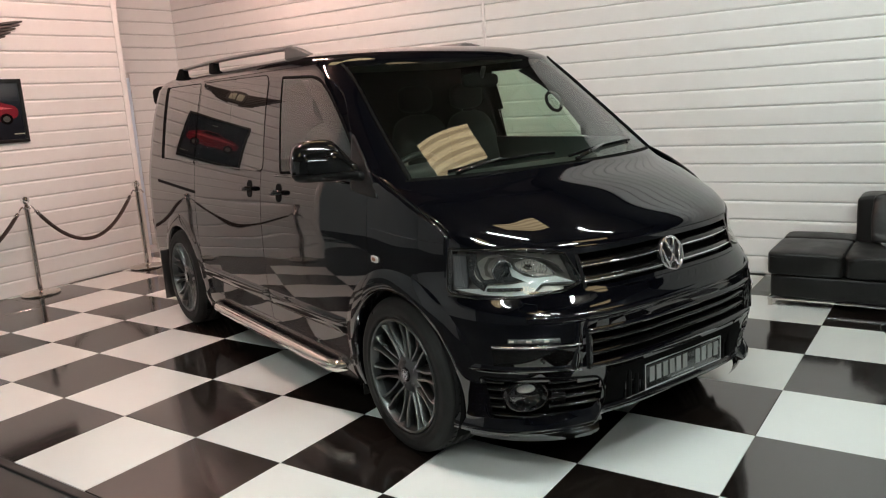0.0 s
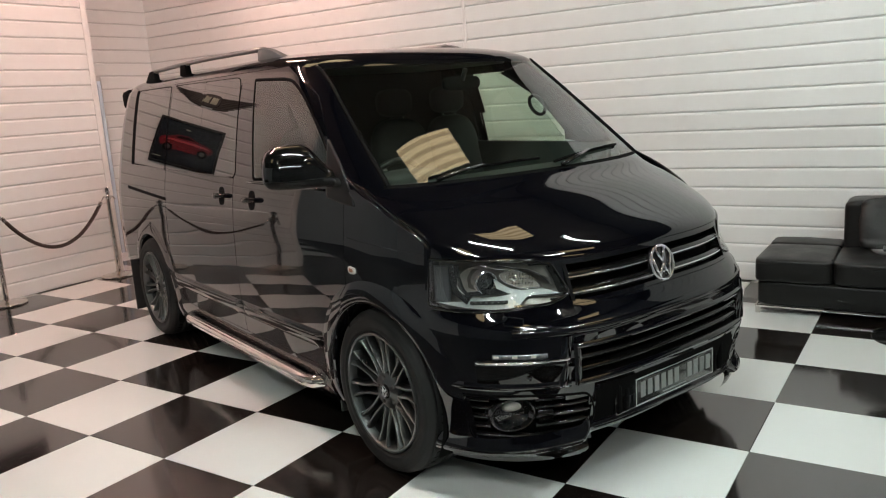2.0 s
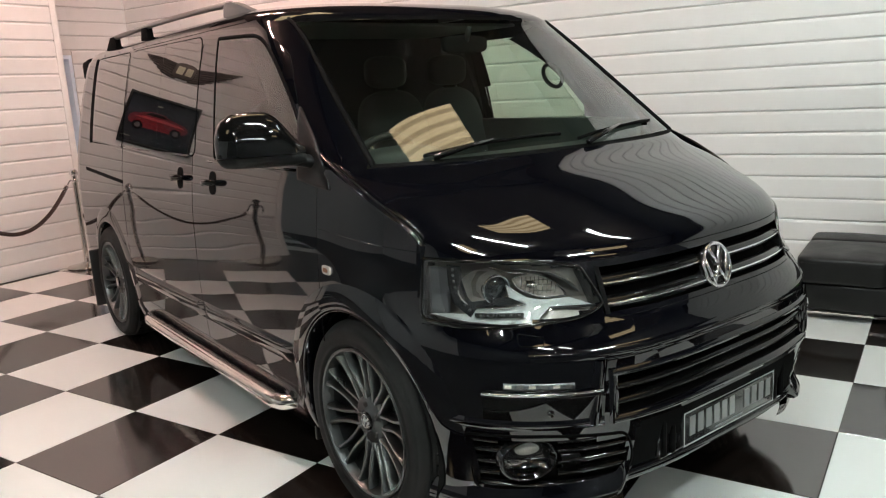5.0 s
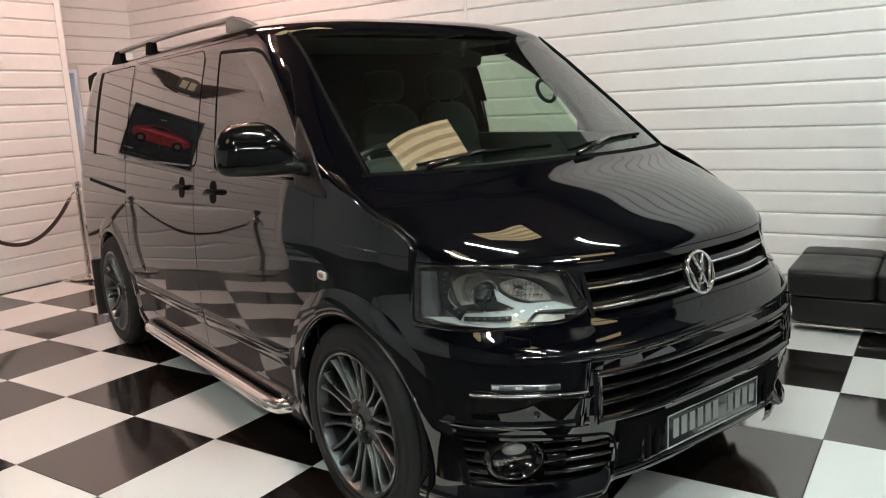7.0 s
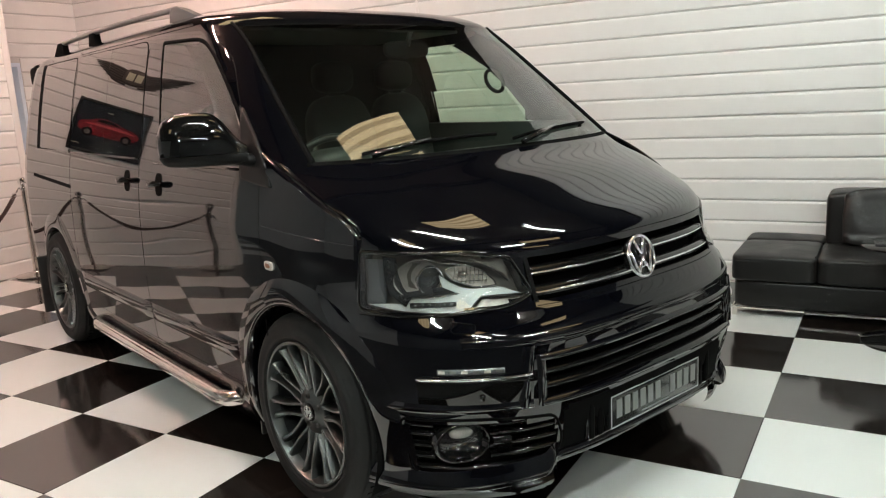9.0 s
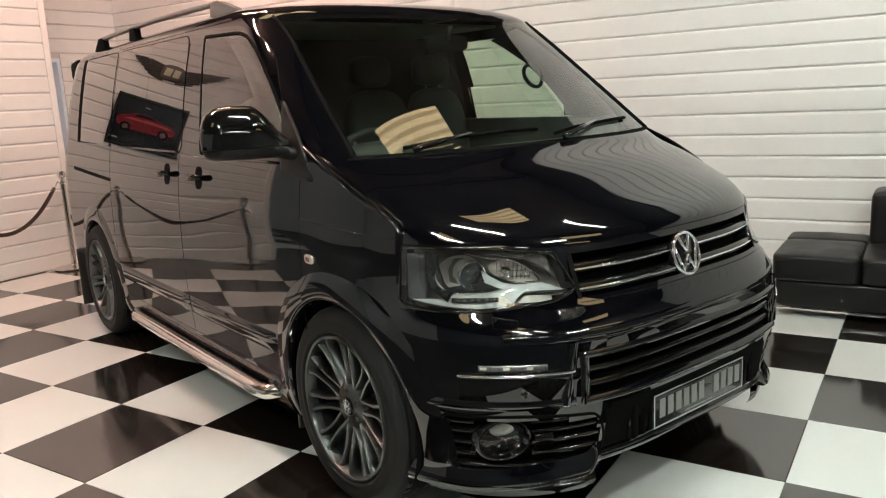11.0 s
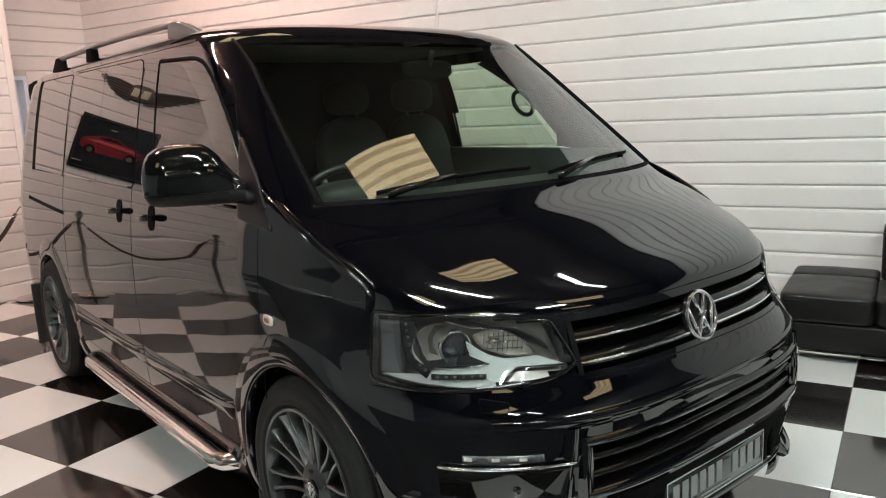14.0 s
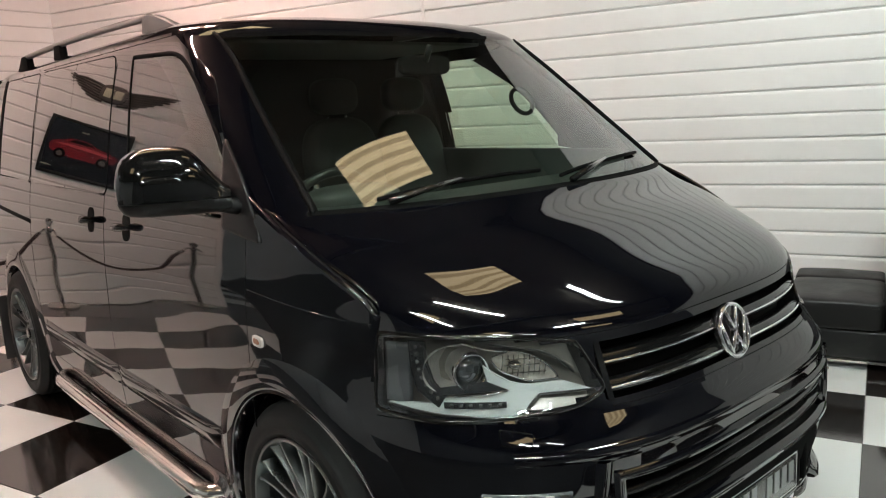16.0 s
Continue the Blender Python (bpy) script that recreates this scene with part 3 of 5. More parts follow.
LAMP = resample(rounded([(0.55, 0.982), (0.565, 0.80), (0.36, 0.783), (0.05, 0.797), (-0.13, 0.808), (-0.212, 0.834), (-0.116, 0.950), (0.07, 0.972), (0.28, 0.979)],
                        [0.02, 0.03, 0.1, 0.1, 0.06, 0.02, 0.02, 0.1, 0.1]), 0.025)
FOG = resample(rounded([(0.40, 0.47), (0.35, 0.275), (0.0, 0.262), (-0.29, 0.285), (-0.33, 0.36), (-0.30, 0.455), (0.0, 0.475)], [0.04, 0.05, 0.1, 0.05, 0.04, 0.04, 0.1]), 0.03)
ARCHES = [(0.0, 0.37), (-WHEELBASE, 0.37)]
ARCH_R = 0.405

ROWS_Z = sorted({round(v, 4) for v in [0.17, 0.195, 0.22, 0.25, 0.28, 0.32, 0.36, 0.40, 0.44, 0.475, 0.51, 0.54, 0.575, 0.61, 0.64, 0.67, 0.70, 0.73, 0.76, 0.785, 0.81,
                 0.84, 0.875, 0.91, 0.94, 0.96, 0.972, 0.985, 1.0, 1.015, 1.03, 1.05, 1.07, 1.09, 1.115, 1.14, 1.165, 1.19, 1.215, 1.235, 1.26, 1.29, 1.32, 1.36, 1.40, 1.44, 1.48,
                 1.52, 1.56, 1.60, 1.64, 1.68, 1.72, 1.75, 1.77, 1.785, 1.80]})
ROWS_Z = sorted(set(ROWS_Z) | {round((a + b) / 2, 4) for a, b in zip(ROWS_Z, ROWS_Z[1:])})
TH_GRILLE = 0.38


def th_edge(z):
    """Where the bonnet's and the windscreen's edge lies round the front cap."""
    t = min(1.0, max(0.0, (z - 1.17) / 0.08))
    return 1.03 + 0.09 * t * t * (3 - 2 * t)


# height of the bonnet's crown: powers of the way ahead times even powers of the distance from the middle
CROWN = np.array([1.1882, -0.05067, -0.07277, -0.15243, -0.00261, -0.10302, -0.00274, 0.05339, -0.31641, -0.42171, 0.87977, -0.45668, 0.81707, -1.95686, 1.73633, -0.48343, 0.94845, -0.74651]).reshape(6, 3)


def ease(a, b, x):
    t = min(1.0, max(0.0, (x - a) / (b - a)))
    return t * t * (3 - 2 * t)


def crowned(f, r, z):
    """The skin's height, drawn onto the even crown in the bonnet's middle."""
    m = ease(1.005, 1.03, z) * (1 - ease(1.205, 1.234, z)) * (1 - ease(0.56, 0.72, r))
    if m == 0:
        return z
    u, v = (f - 0.3) / 0.45, (r / 0.9) ** 2
    g = sum(CROWN[i, j] * u ** i * v ** j for i in range(6) for j in range(3))
    return z + m * (g - z)



def half_row(z):
    """One level of the skin from the middle of the back round to the middle of the front: (ahead, half width), and the panels' columns."""
    w, front, depth, power, back = level(z)
    b0, g = back + BACK_DEPTH, pillar_f(z)
    pts = [(b0 - BACK_DEPTH * math.cos(t), (w - taper(b0 - BACK_DEPTH * math.cos(t))) * math.sin(t) ** (2 / BACK_POWER)) for t in np.linspace(0, math.pi / 2, 7)]
    for a, b, n in ((b0, -2.57, 16), (-2.57, -1.40, 18), (-1.40, g, 18)):
        pts += [(f, side_r(f, z)) for f in np.linspace(a, b, n + 1)[1:]]
    f1, r1 = cap_point(th_edge(z), z)
    mid = np.linspace(g, f1, 25)[1:]
    pts += [(f, side_r(f, z)) for f in mid]
    pts += [cap_point(t, z) for t in np.linspace(th_edge(z), TH_GRILLE, 29)[1:]]
    pts += [cap_point(t, z) for t in np.linspace(TH_GRILLE, 0, 21)[1:]]
    return pts


C_SLIDE, C_DOOR, C_PILLAR, C_EDGE, C_GRILLE = 22, 40, 58, 82, 110
HALF = [half_row(z) for z in ROWS_Z]
SKIN = [[(f, r, crowned(f, r, z) if k >= C_EDGE else z) for k, (f, r) in enumerate(row)] for row, z in zip(HALF, ROWS_Z)]


def wing_top(f):
    return float(np.interp(f, [-0.20, -0.12, 0.056, 0.157, 0.241, 0.290, 0.316], [1.285, 1.252, 1.177, 1.128, 1.084, 1.052, 1.015]))


def panel_of(a, b, holes):
    """Which panel the skin's cell (row a, column b) belongs to; None: open."""
    z = (ROWS_Z[a] + ROWS_Z[a + 1]) / 2
    f = sum(HALF[k][c][0] for k in (a, a + 1) for c in (b, b + 1)) / 4
    r = sum(HALF[k][c][1] for k in (a, a + 1) for c in (b, b + 1)) / 4
    if b < C_EDGE:
        for x, y in ARCHES:
            if math.hypot(f - x, z - y) < ARCH_R:
                return None
    if b < C_EDGE and -0.185 < f < 0.31 and 0.88 < z < wing_top(f) - 0.012:
        return None
    for shape in holes:
        if b < C_EDGE and within((f, z), shape):
            return None
    for shape in HOLES_CORNER:
        if f > 0 and within((r - f, z), shape):
            return None
    if b >= C_EDGE and 1.235 < z < 1.785:
        return "cowl" if z < 1.243 else "windscreen_border" if b < C_EDGE + 2 or z > 1.77 else "windscreen"
    if b >= C_GRILLE and (0.81 < z < 0.94 or 0.51 < z < 0.64):
        return None
    if b >= C_EDGE and 0.96 < z < 1.235:
        return "bonnet"
    if z < 0.275 and r < 0.475 and f > 0.3:
        return None
    if r < 0.455 and f > 0.3 and 0.315 < z < 0.47:
        return "plate_panel"
    if z < 0.785 and b >= C_PILLAR + 10:
        return "bumper"
    if C_DOOR <= b < C_PILLAR and 0.36 < z < 1.80:
        return "front_door"
    if C_SLIDE <= b < C_DOOR and 0.36 < z < 1.80:
        return "sliding_door"
    return "body"


HOLES_SIDE = [inset(o, 0.012) for o in (DOOR_WIN, SLIDE_WIN, REAR_WIN)]
HOLES_CORNER = [inset(LAMP, 0.008), inset(FOG, 0.015)]
HOLES_LEFT = [inset(o, 0.022) for o in (DOOR_WIN_LEFT, SLIDE_WIN, REAR_WIN)]
CELLS = {s: [[panel_of(a, b, holes) for b in range(len(HALF[0]) - 1)] for a in range(len(ROWS_Z) - 1)] for s, holes in ((1, HOLES_SIDE), (-1, HOLES_LEFT))}
LABELS = {"bonnet": "smooth black bonnet", "windscreen": "clear greenish windscreen", "windscreen_border": "black windscreen border", "cowl": "matt black cowl under the windscreen", "front_door": "black front door",
          "sliding_door": "black sliding door", "bumper": "black front bumper", "plate_panel": "matt black panel behind the plate", "body": "glossy black bodywork"}
panels = {}
for name in ("body", "bonnet", "bumper", "plate_panel", "windscreen", "windscreen_border", "cowl"):
    whole = bmesh.new()
    for s in (1, -1):
        merge(whole, quads([[(f, -s * r, z) for f, r, z in row] for row in SKIN], skip=lambda a, b: CELLS[s][a][b] != name))
    bmesh.ops.remove_doubles(whole, verts=whole.verts, dist=1e-4)
    material = {"windscreen": WINDSCREEN, "windscreen_border": GLOSS_BLACK, "cowl": SEAL, "plate_panel": SEAL}.get(name, PAINT)
    panels[name] = part(name, whole, material, van, LABELS[name], middle=CABIN)
for name in ("front_door", "sliding_door"):
    for s in (1, -1):
        panels[name, s] = part(name, quads([[(f, -s * r, z) for f, r, z in row] for row in SKIN], skip=lambda a, b: CELLS[s][a][b] != name), PAINT, van, LABELS[name], middle=CABIN)

# roof
rows = []
for z in (1.798, 1.81, 1.82, 1.83, 1.84, 1.85, 1.86, 1.87, 1.88, 1.887, 1.893, 1.898, 1.902, 1.9045):
    w, front, depth, power, back = level(z)
    half = [(back + BACK_DEPTH * (1 - math.cos(t)), w * math.sin(t) ** (2 / BACK_POWER)) for t in np.linspace(0, math.pi / 2, 9)]
    half = [(f, r * (1 - taper(f) / w)) for f, r in half] if w > 0.3 else half
    half += [(f, w - (taper(f) if w > 0.3 else 0)) for f in np.linspace(back + BACK_DEPTH, front - depth, 25)[1:-1]]
    half += [cap_point(t, z) for t in np.linspace(math.pi / 2, 0, 19)]
    rows.append([(f, -r, z) for f, r in half] + [(f, r, z) for f, r in half[-2:0:-1]])
bm = quads(rows, closed_v=True)
bmesh.ops.holes_fill(bm, edges=[e for e in bm.edges if e.is_boundary and e.verts[0].co.z > 1.904], sides=0)
part("roof", bm, PAINT, van, "glossy black roof")
part("headlining", box(-3.7, -0.9, -0.7, 0.7, 1.78, 1.795, 0.005), LINING, van, "grey cloth headlining")

# seams between the panels
seam_lines = []
for s in (1, -1):
    side, corner = on_side(s), on_corner(s)
    for pts in ([side(-1.40, z, -0.001) for z in np.linspace(0.36, 1.80, 24)], [side(-2.57, z, -0.001) for z in np.linspace(0.36, 1.80, 24)],
                [side(pillar_f(z), z, -0.001) for z in np.linspace(0.62, 1.795, 24)], [side(f, 0.36, -0.001) for f in np.linspace(-2.57, -0.45, 20)],
                [side(f, 1.80, -0.001) for f in np.linspace(-2.57, -0.85, 20)]):
        seam_lines.append(pts)
    seam_lines.append([corner(w, 0.785, -0.001) for w in np.linspace(0.15, 0.56, 10)])
seam_lines.append([on_front(r, 0.962, -0.001) for r in np.linspace(-0.62, 0.62, 30)])
seam_lines.append([on_front(r, 0.795, -0.001) for r in np.linspace(-0.5, 0.5, 24)])
seam_lines.append([on_front(r, 1.238, 0.0) for r in np.linspace(-0.8, 0.8, 34)])
for pts in seam_lines:
    part("panel_gap", tube(pts, 0.0019, 6), DARK, van)



# front wings: a flatter side than the rounded skin, with a crisp upper edge along the bonnet
def wing_r(f, z):
    """Half width of the wing: the skin's below, flatter towards its top edge."""
    skin, x = side_r(f, z), max(0.0, f + 0.2) / 0.5
    upright = 0.023 * (max(0.0, z - 1.0) / 0.285) ** 2 * ease(-0.2, 0.1, f)
    own = level(z)[0] + upright - 0.064 * x ** 3.2 - 0.024 * max(0.0, z - 0.93) * ease(-0.2, 0.05, f)
    return skin + (own - skin) * ease(0.86, 0.95, z)


for s in (1, -1):
    cols = list(np.linspace(-0.195, 0.316, 34))
    rows = []
    for f in cols:
        zt = wing_top(f)
        row = [Vector((f, -s * (wing_r(f, z) + 0.0012), z)) for z in np.linspace(0.86, zt, 26)]
        r = wing_r(f, zt)
        row += [Vector((f, -s * (r - 0.0015), zt + 0.0035)), Vector((f, -s * (r - 0.006), zt + 0.005)), Vector((f, -s * (r - 0.014), zt + 0.002)), Vector((f, -s * (r - 0.05), zt - 0.02))]
        rows.append(row)
    rows.append([p + Vector((0.001, s * 0.03, 0)) for p in rows[-1]])
    wing = part("front_wing", quads(rows), PAINT, van, "black front wing with a crisp upper edge", middle=CABIN)
    side = on_side(s)
    line = [Vector((f, -s * (wing_r(f, z) + 0.0005), z)) for f, z in ((f, 1.031 - 0.058 * (f + 0.2)) for f in np.linspace(-0.19, 0.31, 24))]
    part("wing_crease", tube(line, 0.0014, 8), PAINT, wing)
    gap = [Vector((f, -s * (wing_r(f, wing_top(f)) - 0.014), wing_top(f) + 0.002)) for f in np.linspace(-0.12, 0.31, 24)]
    part("panel_gap", tube(gap, 0.0042, 8), DARK, van)
    rim = [Vector((f, -s * (wing_r(f, wing_top(f)) - 0.026), wing_top(f) + 0.004)) for f in np.linspace(-0.10, 0.31, 26)]
    part("bonnet_edge", tube(rim, [0.003 + 0.005 * math.sin(math.pi * k / 25) ** 0.5 for k in range(26)], 10), PAINT, panels["bonnet"], "rolled bonnet edge")

for s in (1, -1):
    edge = [(cap_point(th_edge(z) - 0.02, z), z) for z in np.linspace(1.24, 1.785, 26)]
    part("windscreen_seal", tube([Vector((f + 0.004, -s * r, z + 0.003)) for (f, r), z in edge], 0.0068, 8), DARK, van, "black rubber windscreen seal")

# side glass with its black surrounds
for s in (1, -1):
    side = on_side(s)
    win = DOOR_WIN if s > 0 else DOOR_WIN_LEFT
    part("door_window", patch(win, side, 0.001), DOOR_GLASS, panels["front_door", s], "greenish door glass", middle=CABIN)
    part("window_seal", ring(win, 0.015, side, 0.0025, 0.004), SEAL, panels["front_door", s], "black window seal")
    for pane in (SLIDE_PANE_A, SLIDE_PANE_B):
        part("side_window", patch(pane, side, 0.0025), PRIVACY, panels["sliding_door", s], "dark privacy glass", middle=CABIN)
    part("window_seal", ring(inset(SLIDE_WIN, -0.005), 0.0045, side, 0.001, 0.002), DARK, panels["sliding_door", s], "black window seal")
    part("rear_side_window", patch(REAR_WIN, side, 0.001), PRIVACY, van, "dark privacy glass", middle=CABIN)
    part("window_seal", ring(inset(REAR_WIN, -0.005), 0.0045, side, 0.001, 0.002), DARK, van, "black window seal")
    # chrome strip and trim by the mirror
    tri_trim = resample(rounded([(-0.345, 1.19), (-0.358, 1.30), (-0.378, 1.452), (-0.25, 1.340), (-0.145, 1.225), (-0.108, 1.165), (-0.20, 1.172)], 0.015), 0.04)
    part("mirror_trim", patch(tri_trim, side, 0.006, depth=0.008), TRIM, panels["front_door", s], "black triangular trim at the mirror")
    part("belt_strip", tube([side(f, 1.222, 0.004) for f in np.linspace(-1.2, -0.38, 12)], 0.006, 8), GLOSS_BLACK, panels["front_door", s])
    # sliding-door rail, lower mouldings, indicator
    groove = resample(rounded([(-3.5, 1.071), (-3.5, 1.093), (-2.56, 1.058), (-2.56, 1.038)], 0.004), 0.06)
    part("door_rail", patch(groove, side, 0.0015), DARK, van, "dark groove of the sliding-door rail")
    for f0, f1, owner in ((-2.56, -1.406, panels["sliding_door", s]), (-1.394, -0.47, panels["front_door", s])):
        band = [[side(f, z, o * min(1.0, (f - f0) / 0.02, (f1 - f) / 0.02)) for z, o in ((0.455, 0.0), (0.462, 0.007), (0.50, 0.010), (0.535, 0.007), (0.545, 0.0))] for f in np.linspace(f0, f1, 22)]
        part("side_moulding", quads(band), PAINT, owner, "painted side moulding")
    blink = resample(rounded([(-0.160, 0.878), (-0.160, 0.909), (-0.105, 0.906), (-0.105, 0.876)], 0.015), 0.012)
    part("side_indicator", patch(blink, side, 0.008, depth=0.01), mat("indicator_lens", (0.7, 0.62, 0.58), 0.1, coat=1), van, "small clear side indicator")
    part("indicator_bulb", patch(inset(blink, 0.012), side, 0.0095), AMBER, van, "amber indicator centre")
    part("indicator_bulb", patch(resample(rounded([(-0.148, 0.886), (-0.148, 0.901), (-0.122, 0.899), (-0.122, 0.884)], 0.006), 0.008), side, 0.0105, depth=0.003), mat("bulb_amber", (0.30, 0.15, 0.10), 0.2), van, "amber bulb behind the clear lens")
    # bright crease under the side windows
    for f0, f1, owner in ((-3.43, -2.57, van), (-2.55, -1.412, panels["sliding_door", s])):
        crease = [side(f, 1.238 + 0.0079 * (-1.41 - f), -0.001) for f in np.linspace(f0, f1, 22)]
        part("shoulder_line", tube(crease, 0.0055, 8), PAINT, owner, "painted crease under the windows")
    # door handles
    for f, owner in ((-1.14, panels["front_door", s]), (-1.55, panels["sliding_door", s])):
        dish = resample(rounded([(f - 0.045, 1.078), (f - 0.045, 1.180), (f + 0.030, 1.180), (f + 0.030, 1.078)], 0.04), 0.012)
        h = part("door_handle", tube([side(f + u * 0.066, 1.13 + 0.004 * u, 0.012 + 0.026 * (1 - u * u) ** 0.5) for u in np.linspace(-1, 1, 13)], [0.010 + 0.006 * (1 - u * u) for u in np.linspace(-1, 1, 13)], 10),
                 GLOSS_BLACK, owner, "glossy black door handle")
        part("handle_dish", patch(dish, side, 0.0025), DARK, h, "dark handle recess")

# wheel arches: lips and liners
for x, y in ARCHES:
    for s in (1, -1):
        side = on_side(s)
        prof = [(ARCH_R - 0.012, -0.06), (ARCH_R - 0.012, 0.0065), (ARCH_R - 0.010, 0.0085), (ARCH_R + 0.004, 0.0095), (ARCH_R + 0.025, 0.0090), (ARCH_R + 0.050, 0.0062), (ARCH_R + 0.078, 0.0018), (ARCH_R + 0.10, -0.004)]
        rows = []
        for k in range(49):
            a = radians(-22 + 224 * k / 48)
            row = []
            for rad, o in prof:
                f, z = x + rad * math.cos(a), y + rad * math.sin(a)
                base = Vector((f, -s * side_r(f, max(z, 0.18)), z))
                row.append(base + Vector((0, -s * o, 0)))
            rows.append(row)
        part("wheel_arch", quads(rows), PAINT, van, "flared black wheel arch")
        liner = [[(x + rr * math.cos(a), -s * yy, y + rr * math.sin(a)) for yy, rr in ((0.91, ARCH_R - 0.004), (0.58, ARCH_R - 0.004), (0.56, 0.1))] for a in (radians(-30 + 240 * k / 24) for k in range(25))]
        part("wheel_liner", quads(liner), DARK, van)

# underbody
part("underbody", box(-3.85, 0.50, -0.80, 0.80, 0.20, 0.26, 0.02), DARK, van, "dark underbody")
part("cabin_floor", box(-3.85, 0.1, -0.86, 0.86, 0.42, 0.46, 0.01), DARK, van)
for s in (1, -1):
    part("door_card", box(-1.36, -0.16, min(-s * 0.76, -s * 0.80), max(-s * 0.76, -s * 0.80), 0.5, 1.30, 0.01), DASH, panels["front_door", s], "dark inner door trim")
part("bulkhead", box(-1.62, -1.58, -0.735, 0.735, 0.46, 1.775, 0.01), SEAT, van, "dark cabin partition")


# ---- wheels ----
def wheel(x, s):
    """A wide low-profile tyre on a dark alloy rim of twin spokes; outer face at y = 0, its thickness inwards (+y)."""
    w = new("wheel")
    w.parent = van
    w.matrix_local = Matrix.Translation((x, -s * HUB_R, HUB_Z)) @ Matrix.Rotation(radians(0 if s > 0 else 180), 4, "Z") @ Matrix.Rotation(radians(7), 4, "Y")
    tagged(w, "wide wheel with a dark multi-spoke alloy rim")
    prof = [(0.012, 0.262), (-0.004, 0.270), (-0.011, 0.276), (-0.013, 0.283), (-0.009, 0.287), (-0.011, 0.300), (-0.012, 0.318), (-0.010, 0.330), (-0.006, 0.332), (-0.004, 0.338), (0.006, 0.350), (0.018, 0.3575), (0.026, 0.361), (0.030, 0.357), (0.035, 0.357), (0.038, 0.362), (0.05, TYRE_R - 0.002)]
    for g in (0.075, 0.125, 0.175, 0.215):
        prof += [(g - 0.006, TYRE_R), (g - 0.005, TYRE_R - 0.008), (g + 0.005, TYRE_R - 0.008), (g + 0.006, TYRE_R)]
    prof += [(0.245, 0.359), (0.262, 0.335), (0.265, 0.30), (0.25, 0.262)]
    tyre = part("tyre", revolve(prof, 72), RUBBER, w, "low-profile black tyre")
    sipes = bmesh.new()
    for k in range(60):
        a = 2 * math.pi * k / 60
        merge(sipes, box(-0.0022, 0.0022, 0.046, 0.070, TYRE_R - 0.012, TYRE_R + 0.0004), Matrix.Rotation(a, 4, "Y"))
        merge(sipes, box(-0.002, 0.002, 0.182, 0.235, TYRE_R - 0.02, TYRE_R + 0.0004), Matrix.Rotation(a + 0.05, 4, "Y"))
    tagged(part("tread_cut", sipes, DARK, tyre, smooth=False), kind="stuff")
    rim = revolve([(0.004, 0.262), (-0.006, 0.266), (-0.010, 0.262), (-0.008, 0.255), (0.004, 0.250), (0.03, 0.245)], 72)
    n = 10
    for k in range(n):
        for side_k in (-1, 1):
            mid = 2 * math.pi * k / n
            rows = []
            for j in range(13):
                t = j / 12
                rad = 0.045 + (0.253 - 0.045) * t
                fork = max(0.0, (rad - 0.090) / (0.253 - 0.090))
                a = mid + side_k * (0.0055 + 0.041 * math.sin(fork * math.pi / 2) ** 0.9) / rad
                half_w = 0.0072 + 0.0030 * (1 - t) + 0.006 * max(0.0, t - 0.86) / 0.14
                y = 0.030 - 0.030 * t ** 1.5
                rd, tg = Vector((math.cos(a), 0, math.sin(a))), Vector((-math.sin(a), 0, math.cos(a)))
                c = rd * rad
                rows.append([c + tg * u + Vector((0, y + v, 0)) for u, v in ((-half_w * 1.25, 0.034), (-half_w, 0.007), (-half_w * 0.45, 0.0), (half_w * 0.45, 0.0), (half_w, 0.007), (half_w * 1.25, 0.034))])
            merge(rim, quads(rows, closed_v=True))
    part("rim_barrel", revolve([(0.03, 0.245), (0.10, 0.235), (0.20, 0.238), (0.24, 0.258)], 72), BARREL_SHADED, w, "inner barrel of the rim, darkened as in shade")
    part("rim", rim, ALLOY, w, "graphite twin-spoke alloy rim", auto=40)
    hub = revolve([(0.05, 0.088), (0.034, 0.086), (0.028, 0.078), (0.026, 0.045), (0.020, 0.040), (0.020, 0.034)], 36)
    part("hub", hub, ALLOY, w)
    cap = part("hub_cap", revolve([(0.021, 0.034), (0.016, 0.032), (0.014, 0.028), (0.015, 0.0005)], 32, caps=True), GLOSS_BLACK, w, "round hub cap with a silver badge")
    part("badge", tube([(0.024 * math.cos(u), 0.0135, 0.024 * math.sin(u)) for u in np.linspace(0, 2 * math.pi, 25)[:-1]], 0.0036, 6, closed=True), CHROME, cap)
    for a, b in (((-0.013, 0.014), (0, -0.002)), ((0, -0.002), (0.013, 0.014)), ((-0.017, 0.004), (-0.006, -0.018)), ((0.006, -0.018), (0.017, 0.004))):
        part("badge", tube([(a[0], 0.0135, a[1]), (b[0], 0.0135, b[1])], 0.0034, 6), LETTER, cap)
    for k in range(5):
        a = 2 * math.pi * (k + 0.5) / 5
        part("bolt", revolve([(0.032, 0.0), (0.020, 0.0095), (0.034, 0.011)], 6), STEEL, w).matrix_local = Matrix.Translation((0.058 * math.cos(a), 0, 0.058 * math.sin(a)))
    part("brake_disc", revolve([(0.085, 0.05), (0.085, 0.168), (0.11, 0.168), (0.11, 0.05)], 48, closed=True), STEEL, w, "grey brake disc", auto=30)
    # flat dark disc added to close the view behind the brake
    part("barrel", revolve([(0.16, 0.02), (0.16, 0.24)], 40), DARK, w)
    cal = [[(rr * math.cos(a), yy, rr * math.sin(a)) for yy, rr in ((0.06, 0.11), (0.06, 0.185), (0.13, 0.185), (0.13, 0.11))] for a in (radians(-35 + 70 * k / 10) for k in range(11))]
    bmc = quads(cal, closed_v=True)
